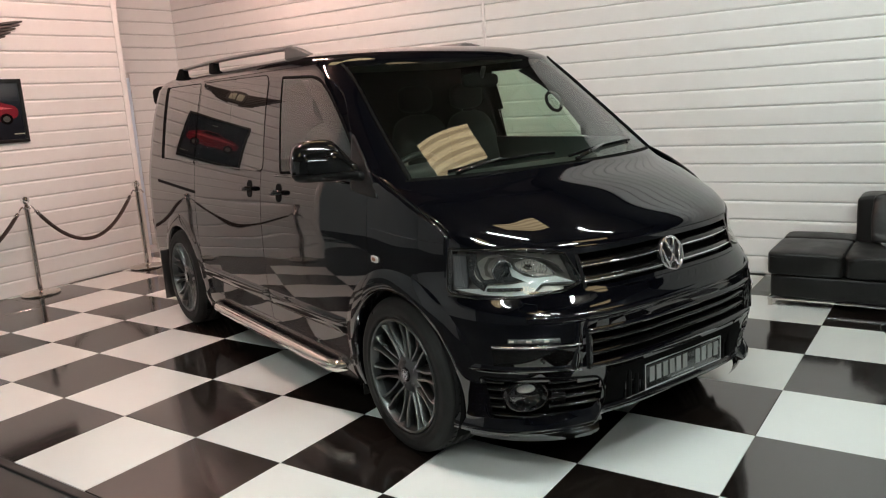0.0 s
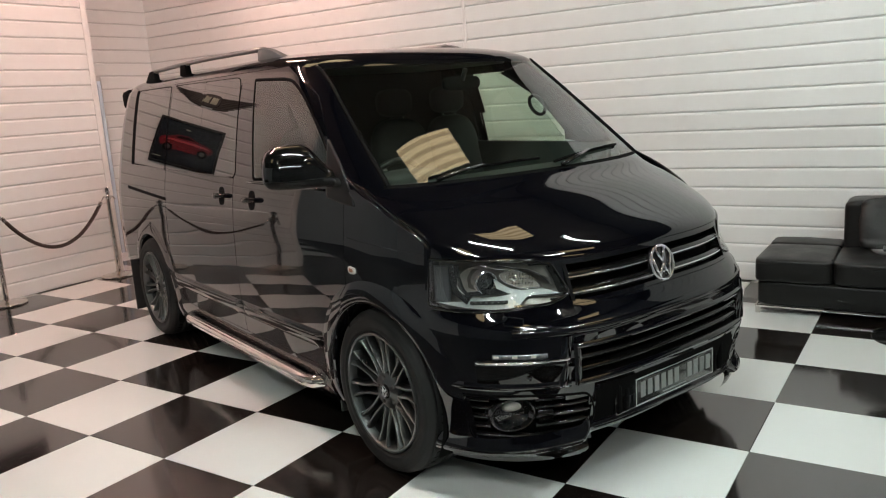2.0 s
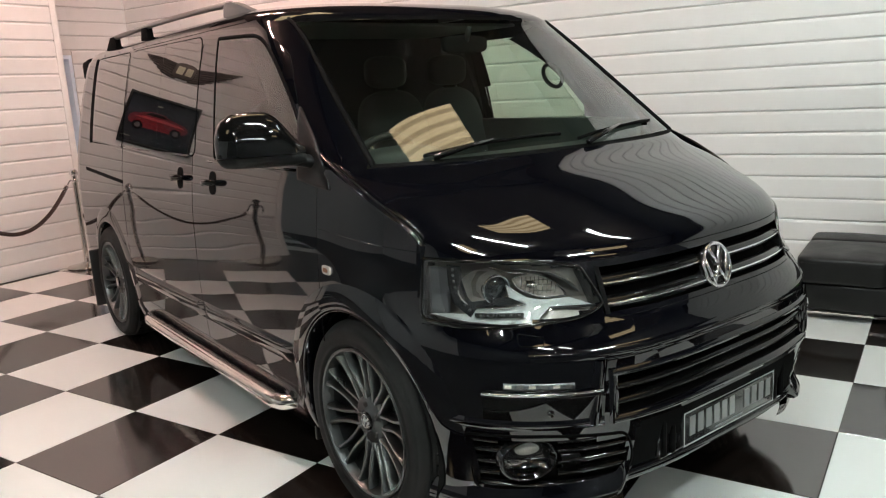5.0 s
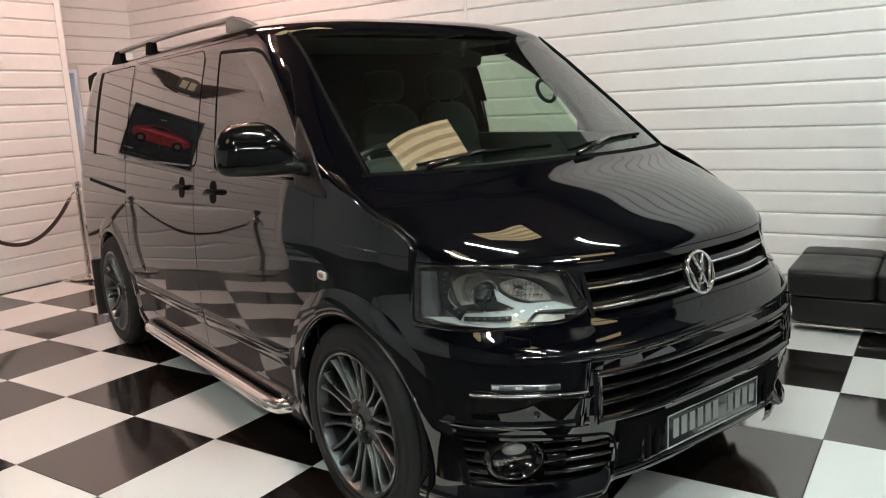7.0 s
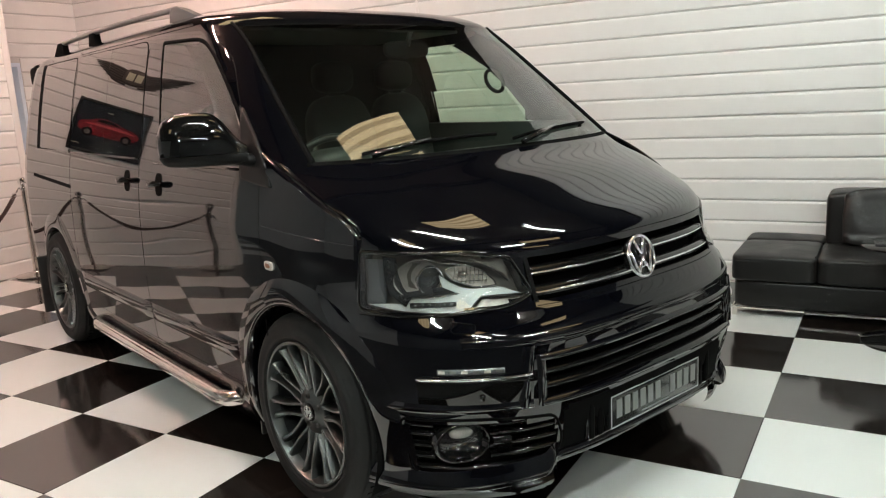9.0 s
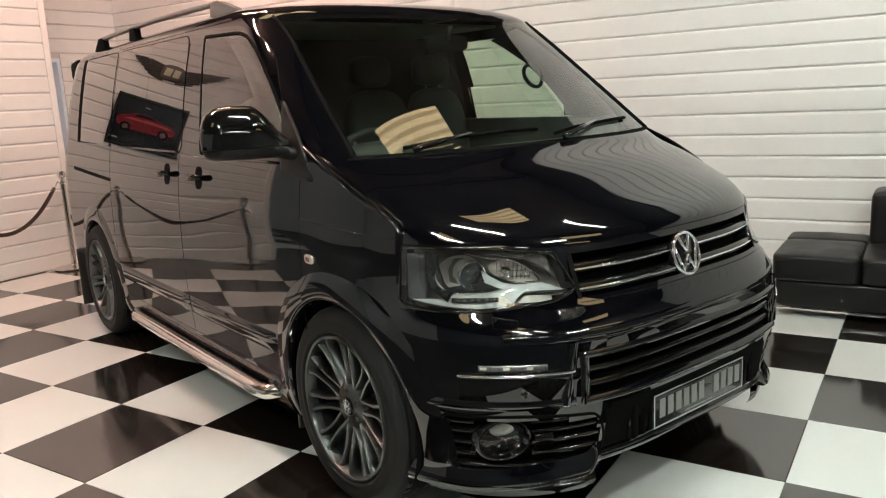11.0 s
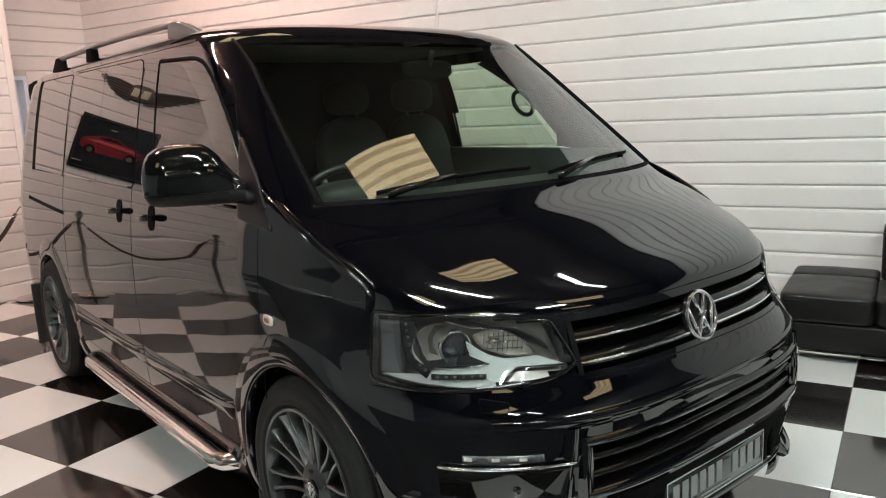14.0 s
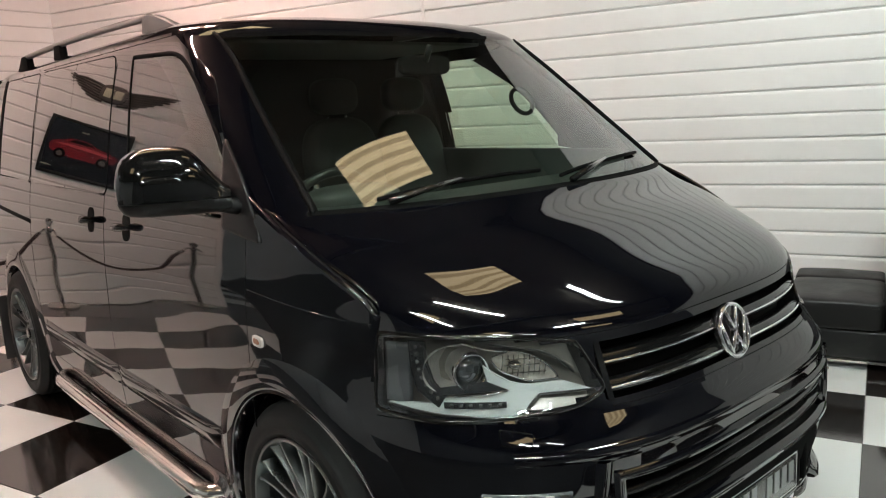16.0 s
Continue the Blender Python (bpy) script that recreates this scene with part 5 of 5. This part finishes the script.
# ---- mirrors, wipers ----
MIRROR_T = [0.0, 0.015, 0.05, 0.10, 0.20, 0.35, 0.55, 0.65, 0.72, 0.78, 0.85, 0.92, 1.0]
MIRROR_TOP = [0.000, 0.026, 0.055, 0.074, 0.090, 0.095, 0.094, 0.088, 0.071, 0.049, 0.021, -0.007, -0.030]
MIRROR_LOW = [-0.045, -0.066, -0.083, -0.091, -0.095, -0.097, -0.098, -0.098, -0.098, -0.098, -0.097, -0.096, -0.094]
for s in (1,):
    m = Matrix.Rotation(radians(-20 * s), 4, "Z")
    spot = Matrix.Translation((-0.345, -s * 1.055, 1.345)) @ m

    def housing(grow, low, high):
        """The mirror's body from its outer end to the arm, cut off below low and above high."""
        rows = []
        for t in np.linspace(0.0, 1.0, 49):
            t = t * t * (1.6 - 0.6 * t)
            top = sum(np.interp(t + d, MIRROR_T, MIRROR_TOP) for d in (-0.05, -0.025, 0, 0.025, 0.05)) / 5 if t > 0.1 else np.interp(t, MIRROR_T, MIRROR_TOP)
            bot = np.interp(t, MIRROR_T, MIRROR_LOW)
            deep = 0.090 * (0.25 + 0.75 * min(1.0, t / 0.22) ** 0.5) * (1 - 0.42 * ease(0.55, 1.0, t))
            zc, zh = (top + bot) / 2, (top - bot) / 2 * grow
            row = []
            for k in range(28):
                u = 2 * math.pi * k / 28
                e = 2 / 2.7
                x = deep * grow * math.copysign(abs(math.cos(u)) ** e, math.cos(u))
                z = zc + zh * math.copysign(abs(math.sin(u)) ** e, math.sin(u))
                row.append((x - 0.2 * z, -s * (0.150 - 0.300 * t), min(high, max(low, z))))
            rows.append(row)
        bm = quads(rows, closed_v=True)
        bmesh.ops.holes_fill(bm, edges=[e for e in bm.edges if e.is_boundary], sides=0)
        return placed(bm, spot)

    mirror = part("door_mirror", housing(1.0, -0.053, 1.0), GLOSS_BLACK, van, "glossy black door mirror", auto=50)
    part("mirror_base", housing(0.985, -1.0, -0.055), TRIM, mirror, "matt black mirror base", auto=50)
    part("mirror_glass", placed(box(-0.094, -0.086, -0.10, 0.06, -0.05, 0.03, 0.002), Matrix.Translation((-0.345, -s * 1.055, 1.345)) @ m), CHROME, mirror, "mirror glass")
    part("mirror_arm", tube([(-0.32, -s * 0.99, 1.275), (-0.28, -s * 0.94, 1.265), (-0.25, -s * 0.89, 1.255)], [0.028, 0.032, 0.036], 12, flat=0.7), TRIM, mirror, "matt black mirror arm")
for pts, pivot in (([(0.645, 1.256), (0.50, 1.272), (0.37, 1.281), (0.18, 1.286), (0.05, 1.284)], (0.62, 1.245)), ([(-0.02, 1.262), (-0.15, 1.276), (-0.31, 1.285), (-0.46, 1.290), (-0.60, 1.291)], (-0.05, 1.245))):
    blade = part("wiper", tube([on_front(r, z, 0.010) for r, z in pts], 0.0068, 8), SEAL, van, "black wiper")
    part("wiper_arm", tube([on_front(pivot[0], pivot[1], 0.012), on_front((pivot[0] + pts[2][0]) / 2, (pivot[1] + pts[2][1]) / 2, 0.024), on_front(pts[2][0], pts[2][1], 0.022)], [0.011, 0.009, 0.006], 8), GLOSS_BLACK, blade)

# ---- cabin ----
dash = [[(f, y, z) for f, z in ((0.02, 1.19 - 0.03 * (y / 0.8) ** 2), (-0.18, 1.20 - 0.02 * (y / 0.8) ** 2), (-0.36, 1.205), (-0.47, 1.19), (-0.52, 1.13), (-0.50, 0.95), (-0.42, 0.75))] for y in np.linspace(-0.80, 0.80, 25)]
part("dashboard", quads(dash), DASH, van, "dark plastic dashboard")
part("instrument_hood", ellipsoid((-0.43, -0.40, 1.21), (0.10, 0.19, 0.055), 2.6), DASH, van, "hood over the instruments")
steer = Matrix.Translation((-0.60, -0.40, 1.14)) @ Matrix.Rotation(radians(-62), 4, "Y")
wheel_s = part("steering_wheel", placed(tube([(0.185 * math.cos(u), 0.185 * math.sin(u), 0) for u in np.linspace(0, 2 * math.pi, 41)[:-1]], 0.016, 10, closed=True), steer), PLASTIC, van, "black steering wheel")
part("wheel_boss", placed(ellipsoid((0, 0, -0.02), (0.075, 0.085, 0.035), 2.6), steer), PLASTIC, wheel_s)
for a in (0, 120, 240):
    u = radians(a + 90)
    part("spoke", placed(tube([(0, 0, -0.02), (0.18 * math.cos(u), 0.18 * math.sin(u), 0)], [0.025, 0.014], 8, flat=0.5), steer), CHROME_WARM if a else PLASTIC, wheel_s)
for y, wd in ((-0.42, 0.25), (0.18, 0.22), (0.60, 0.20)):
    seat = part("front_seat", ellipsoid((-1.02, y, 0.86), (0.26, wd, 0.09), 4), SEAT, van, "black cloth front seat")
    part("seat_back", ellipsoid((0, 0, 0), (0.085, wd * 0.95, 0.33), 3.4, m=Matrix.Rotation(radians(-12), 4, "Y")), SEAT, seat).location = (-1.30, y, 1.16)
    part("headrest", ellipsoid((-1.37, y, 1.585), (0.055, 0.125, 0.085), 3.2), SEAT, seat)
    for o in (-0.05, 0.05):
        part("headrest_post", tube([(-1.35, y + o, 1.44), (-1.365, y + o, 1.54)], 0.007, 8), CHROME, seat)
im = part("inner_mirror", ellipsoid((-0.50, 0.02, 1.665), (0.018, 0.125, 0.038), 3.5), DARK, van, "black rear-view mirror")
part("mirror_stem", tube([(-0.49, 0.02, 1.68), (-0.46, 0.02, 1.735)], 0.012, 8), PLASTIC, im)
for s in (1, -1):
    side = on_side(s)
    trim_in = [(-1.02, 1.735), (-0.93, 1.685), (-0.79, 1.598), (-0.665, 1.483), (-0.565, 1.364), (-0.572, 1.31)]
    trim_out = [(-0.80, 1.785), (-0.72, 1.735), (-0.57, 1.615), (-0.42, 1.485), (-0.29, 1.364), (-0.235, 1.29)]
    inner = []
    for (f0, z0), (f1, z1) in zip(trim_in, trim_out):
        inner.append([side(f0, z0, -0.008), side(f0, z0, -0.035), side(f0 * 0.7 + f1 * 0.3, z0 * 0.7 + z1 * 0.3, -0.05), side((f0 + f1) / 2, (z0 + z1) / 2, -0.05), side(f1, z1, -0.02)])
    part("pillar_lining", quads(inner), DARK, van, "dark plastic lining of the windscreen pillar")
    pts = [(-0.712 + 0.060 * math.cos(u) - 0.25 * (0.058 * math.sin(u)), 1.533 + 0.058 * math.sin(u)) for u in np.linspace(0, 2 * math.pi, 25)[:-1]]
    part("grab_handle", tube([side(f, z, -0.075) for f, z in pts], 0.011, 10, closed=True), PLASTIC, van, "black pillar grab handle")


# ---- rope barrier by the partition ----
def rope_post(x, y):
    p = thing("barrier_post", Matrix.Translation((x, y, 0)), "polished chrome rope barrier post with a ball top", "barrier post", "barrier posts")
    part("base", revolve([(0.0, 0.0005), (0.0, 0.170), (0.012, 0.174), (0.019, 0.165), (0.028, 0.09), (0.036, 0.036), (0.050, 0.027)], 40, axis="z"), CHROME_WARM, p, "domed steel base")
    part("pole", revolve([(0.03, 0.0235), (0.83, 0.0235)], 24, axis="z"), CHROME_WARM, p)
    part("collar", revolve([(0.81, 0.026), (0.815, 0.036), (0.838, 0.036), (0.845, 0.028), (0.862, 0.020)], 24, axis="z"), CHROME, p)
    part("finial", ellipsoid((0, 0, 0.897), (0.040, 0.040, 0.040), 2), CHROME, p, "round chrome ball")
    for s in (-1, 1):
        part("hook", tube([(0, s * 0.02, 0.83), (0, s * 0.045, 0.835), (0, s * 0.062, 0.815), (0, s * 0.075, 0.795)], 0.008, 8), CHROME, p)
    return p


POSTS = [(-2.30, 0.17), (-2.30, 1.44), (-2.32, 2.62)]
for x, y in POSTS:
    rope_post(x, y)


def rope(a, b, sag):
    """A braided rope hung between two posts: three strands twisted round each other."""
    (x0, y0), (x1, y1) = a, b
    r = thing("barrier_rope", Matrix.Translation((x0, y0, 0)), "dark brown braided rope hung between barrier posts", "rope", "barrier ropes")
    y0, y1 = y0 + 0.085, y1 - 0.085
    n = 150
    def mid(t):
        return Vector((x0 + (x1 - x0) * t, y0 + (y1 - y0) * t, 0.785 - sag * (1 - (2 * t - 1) ** 2) ** 1.0))
    for k in range(3):
        pts = []
        for j in range(n + 1):
            t = j / n
            p = mid(t)
            tg = (mid(min(1, t + 0.01)) - mid(max(0, t - 0.01))).normalized()
            sd = tg.cross(Vector((1, 0, 0))).normalized()
            u = 2 * math.pi * (k / 3 + t * 15)
            pts.append(p + Vector((1, 0, 0)) * 0.009 * math.cos(u) + sd * 0.009 * math.sin(u) - Vector((x0, a[1], 0)))
        part("strand", tube(pts, 0.0105, 6), ROPE, r)
    for t0, t1 in ((0.0, 0.035), (0.965, 1.0)):
        part("ferrule", tube([mid(t0) - Vector((x0, a[1], 0)), mid(t1) - Vector((x0, a[1], 0))], 0.0165, 12), CHROME, r, "chrome rope end")


rope(POSTS[1], POSTS[2], 0.355)
rope(POSTS[0], POSTS[1], 0.355)

# ---- poster of a red car, winged plaque ----
PY0, PY1, PZ0, PZ1 = 0.86, 1.65, 1.425, 2.005
poster = thing("framed_poster", Matrix.Translation((WALL_L, PY0, PZ0)), "black-framed poster of a red sports car on dark ground", "poster")
PW, PH = PY1 - PY0, PZ1 - PZ0
for a in ((0, PW, 0, 0.03), (0, PW, PH - 0.03, PH)):
    part("frame_bar", box(0.0, 0.028, a[0], a[1], a[2], a[3], 0.004), FRAME_BLACK, poster, smooth=False)
for a in ((0, 0.03), (PW - 0.03, PW)):
    part("frame_bar", box(0.0, 0.028, a[0], a[1], 0.03, PH - 0.03, 0.004), FRAME_BLACK, poster, smooth=False)
part("print", box(0.002, 0.012, 0.028, PW - 0.028, 0.028, PH - 0.028), POSTER_DARK, poster, smooth=False)


def flat(points, x):
    """A printed shape on the poster, drawn a little small round its middle."""
    bm = bmesh.new()
    points = [(0.395 + (p[0] - 0.43) * 0.94, 0.295 + (p[1] - 0.28) * 0.80) for p in points]
    bm.faces.new([bm.verts.new((x, p[0], p[1])) for p in points])
    return bm


car = resample(rounded([(0.10, 0.20), (0.08, 0.28), (0.16, 0.33), (0.30, 0.36), (0.40, 0.41), (0.56, 0.41), (0.66, 0.36), (0.76, 0.33), (0.79, 0.27), (0.77, 0.20), (0.62, 0.16), (0.25, 0.16)], 0.05), 0.02)
part("printed_car", flat(car, 0.0135), POSTER_RED, poster, "printed red car")
part("printed_shade", flat(rounded([(0.32, 0.355), (0.41, 0.395), (0.54, 0.395), (0.60, 0.355)], 0.02), 0.0148), POSTER_SHADE, poster)
part("printed_gleam", flat(rounded([(0.12, 0.27), (0.20, 0.31), (0.36, 0.33), (0.60, 0.33), (0.74, 0.30), (0.40, 0.29)], 0.02), 0.0148), POSTER_PINK, poster)
for cy in (0.22, 0.66):
    part("printed_wheel", flat([(cy + 0.062 * math.cos(u), 0.185 + 0.062 * math.sin(u)) for u in np.linspace(0, 2 * math.pi, 29)[:-1]], 0.0148), POSTER_SHADE, poster)
    part("printed_rim", flat([(cy + 0.035 * math.cos(u), 0.185 + 0.035 * math.sin(u)) for u in np.linspace(0, 2 * math.pi, 25)[:-1]], 0.016), BRONZE, poster)
part("caption_bar", box(0.0125, 0.0142, 0.66, 0.76, 0.075, 0.085), CREAM, poster, smooth=False)
part("caption_bar", box(0.0125, 0.0142, 0.40, 0.46, 0.47, 0.485), CREAM, poster, smooth=False)
part("picture_glass", box(0.018, 0.020, 0.03, PW - 0.03, 0.03, PH - 0.03), glass("picture_glass", (0.97, 0.97, 0.97), 0.03), poster, "clear picture glass", smooth=False)

wings = thing("winged_plaque", Matrix.Translation((WALL_L, 1.20, 2.37)), "pewter winged plaque with a pale centre fixed to the wall", "plaque")
for s in (-1, 1):
    for k in range(7):
        t = k / 6
        z0 = 0.105 - 0.026 * k
        length = 0.56 - 0.30 * t ** 1.3
        rows = []
        for j in range(11):
            u = j / 10
            y = s * (0.07 + (length - 0.07) * u)
            z = z0 - 0.04 + 0.17 * (abs(y) - 0.07) * (0.7 + 0.3 * u) + 0.012 * math.sin(u * 2.6) * (1 - t)
            h = 0.0175 * (1 - 0.5 * u ** 4)
            rows.append([(0.004, y, z - h), (0.020 - 0.002 * k * 0.5, y, z - h * 0.6), (0.026 - 0.001 * k, y, z), (0.020 - 0.002 * k * 0.5, y, z + h * 0.6), (0.004, y, z + h)])
        part("feather", quads(rows), BRONZE, wings)
part("boss", ellipsoid((0.012, 0, 0.015), (0.024, 0.135, 0.105), 3), BRONZE, wings, "rounded centre of the plaque")
for y in (-0.05, 0.05):
    part("centre_bar", box(0.032, 0.040, y - 0.040, y + 0.040, -0.035, 0.065, 0.004), CREAM, wings, "pale bar")

# ---- sofa by the long wall ----
sofa = thing("corner_sofa", Matrix.Translation((3.80, 3.36, 0)), "black leather sofa with an open chaise end on a chrome base", "sofa")


def cushion(name, x0, x1, y0, y1, z0, z1, power=7, crown=0.012, mat_=None, label=""):
    bm = ellipsoid(((x0 + x1) / 2, (y0 + y1) / 2, (z0 + z1) / 2), ((x1 - x0) / 2, (y1 - y0) / 2, (z1 - z0) / 2), power, 56, 30)
    for v in bm.verts:
        u, w = (v.co.x - x0) / (x1 - x0), (v.co.y - y0) / (y1 - y0)
        if v.co.z > (z0 + z1) / 2:
            v.co.z += crown * math.sin(math.pi * min(max(u, 0), 1)) * math.sin(math.pi * min(max(w, 0), 1)) + 0.003 * noise.noise(Vector((v.co.x * 6, v.co.y * 6, 1.3)))
        v.co.y += 0.004 * noise.noise(Vector((v.co.x * 7, v.co.z * 9, 4.1)))
    return part(name, bm, mat_ or LEATHER, sofa, label)


cushion("sofa_base", 0.0, 2.1, 0.004, 0.80, 0.058, 0.225, 18, 0, label="low leather base")
cushion("seat_cushion", -0.012, 0.476, -0.016, 0.56, 0.222, 0.388, 11, 0.008)
cushion("seat_cushion", 0.468, 1.253, -0.016, 0.60, 0.222, 0.388, 11, 0.008)
cushion("seat_cushion", 1.245, 2.1, -0.016, 0.60, 0.222, 0.388, 11, 0.008)
for x0, x1 in ((-0.004, 0.466), (0.479, 1.242), (1.256, 2.09)):
    part("piping", tube([(x, -0.0135, 0.352) for x in np.linspace(x0 + 0.02, x1 - 0.02, 12)], 0.0032, 6), LEATHER, sofa, "stitched leather piping")
    part("piping", tube([(x1 - 0.003, y, 0.3855) for y in np.linspace(0.03, 0.48, 10)], 0.003, 6), LEATHER, sofa, "stitched leather piping")
cushion("headrest_flap", -0.010, 0.472, 0.548, 0.80, 0.23, 0.391, 12, label="folded-flat back cushion")
cushion("back_cushion", 0.478, 1.30, 0.50, 0.80, 0.36, 0.715, 11)
cushion("back_cushion", 1.295, 2.1, 0.50, 0.80, 0.36, 0.715, 11)
part("base_rail", box(-0.005, 2.1, 0.0, 0.012, 0.043, 0.058, 0.002), CHROME_WARM, sofa, "chrome rail", smooth=False)
part("base_rail", box(-0.005, 0.007, 0.012, 0.78, 0.043, 0.058, 0.002), CHROME_WARM, sofa, "chrome rail", smooth=False)
for x, y in ((0.0, 0.0), (0.0, 0.74), (2.05, 0.0), (2.05, 0.74), (1.0, 0.74)):
    part("leg", box(x, x + 0.03, y, y + 0.014, 0.0, 0.044, 0.001), CHROME_WARM, sofa, smooth=False)
pillow = thing("scatter_cushion", pose(4.68, 3.80, 0.40, -14, 0, -3), "creased black leather cushion leaning on the sofa back", "cushion")
bm = ellipsoid((0, 0, 0.165), (0.30, 0.065, 0.178), 9, 64, 44)
for v in bm.verts:
    v.co.y += 0.016 * noise.noise(Vector((v.co.x * 4, v.co.z * 11, 0.4))) + 0.010 * noise.noise(Vector((v.co.x * 14, v.co.z * 26, 2.4)))
    v.co.z += 0.012 * math.cos(v.co.x * 9.0) * (v.co.z > 0.25)
    v.co.x += 0.012 * noise.noise(Vector((v.co.z * 9, 3.1, 0)))
part("cushion_cover", bm, CREASED, pillow)

# ---- round side table ----
table = thing("side_table", Matrix.Translation((4.73, 3.08, 0)), "round black glass side table on a chrome pole and disc base", "table")
part("base", revolve([(0.0, 0.0005), (0.0, 0.205), (0.008, 0.21), (0.014, 0.203), (0.022, 0.10), (0.030, 0.035)], 48, axis="z", caps=True), GLOSS_BLACK, table, "black disc base")
part("pole", revolve([(0.02, 0.029), (0.535, 0.029)], 28, axis="z"), CHROME, table, "chrome pole")
part("collar", revolve([(0.02, 0.034), (0.05, 0.034), (0.055, 0.029)], 28, axis="z"), GLOSS_BLACK, table)
part("tabletop", revolve([(0.535, 0.0005), (0.535, 0.222), (0.539, 0.225), (0.545, 0.222), (0.545, 0.0005)], 56, axis="z"), GLOSS_BLACK, table, "black glass top")
card = thing("green_leaflet", pose(4.80, 2.99, 0.546, 0, 0, 12), "bright green leaflet holder on the side table", "leaflet")
part("leaflet", box(-0.10, 0.10, -0.07, 0.07, 0.0, 0.028, 0.003), GREEN, card, smooth=False)
tab = thing("tablet", pose(4.63, 3.06, 0.546, 0, 0, 4), "dark tablet lying on the side table", "tablet")
part("tablet_body", box(-0.06, 0.06, -0.045, 0.045, 0.0, 0.010, 0.003), TABLET, tab, smooth=False)

# ---- plain dark floor in front of the tiles ----
tagged(obj("floor_plain", box(-7.0, 9.0, -8.0, -0.665, -0.005, 0.004, 0.002), MAT_RUBBER, False), "plain dark grey floor of the rest of the hall", "floor", kind="structure")
tagged(obj("trim_floor_edge", box(-7.0, 9.0, -0.664, -0.618, -0.004, 0.016, 0.006), PLASTIC, False), "black edging strip where the chequered tiles end", "trim", kind="structure")

# ---- floor tiles, last ----
def tile_mesh(name, material):
    g, h = 0.0012, 0.0015
    a, b = g, T - g
    bm = bmesh.new()
    lo = [bm.verts.new(p) for p in ((a, a, -0.008), (b, a, -0.008), (b, b, -0.008), (a, b, -0.008))]
    md = [bm.verts.new(p) for p in ((a, a, -h), (b, a, -h), (b, b, -h), (a, b, -h))]
    hi = [bm.verts.new(p) for p in ((a + h, a + h, 0), (b - h, a + h, 0), (b - h, b - h, 0), (a + h, b - h, 0))]
    for k in range(4):
        j = (k + 1) % 4
        bm.faces.new((lo[k], lo[j], md[j], md[k]))
        bm.faces.new((md[k], md[j], hi[j], hi[k]))
    bm.faces.new(hi)
    me = bpy.data.meshes.new(name)
    bm.to_mesh(me)
    bm.free()
    me.materials.append(material)
    return me


tile_white, tile_black = tile_mesh("tile_white", TILE_W), tile_mesh("tile_black", TILE_B)
for i in range(-6, 13):
    for j in range(-1, 7):
        ob = new("tile", tile_white if (i + j) % 2 and not (i == -4 and j < 3) else tile_black)
        ob.parent = floor
        ob.location = (i * T, j * T, 0)
rest = [(i, j) for i in (13, 14) for j in range(-1, 8)] + [(i, 7) for i in range(-6, 13)] + [(i, j) for i in range(-11, -6) for j in range(-1, 4)]
for kind_ in (0, 1):
    vs, fs = [], []
    for i, j in rest:
        if (i + j) % 2 != kind_:
            continue
        k = len(vs)
        vs += [(i * T + a, j * T + b, 0) for a, b in ((0.0015, 0.0015), (T - 0.0015, 0.0015), (T - 0.0015, T - 0.0015), (0.0015, T - 0.0015))]
        fs.append((k, k + 1, k + 2, k + 3))
    me = bpy.data.meshes.new("tiles_beyond")
    me.from_pydata(vs, [], fs)
    me.materials.append(TILE_W if kind_ else TILE_B)
    ob = new("tiles_beyond", me)
    ob.parent = floor
    tagged(ob, kind="stuff")
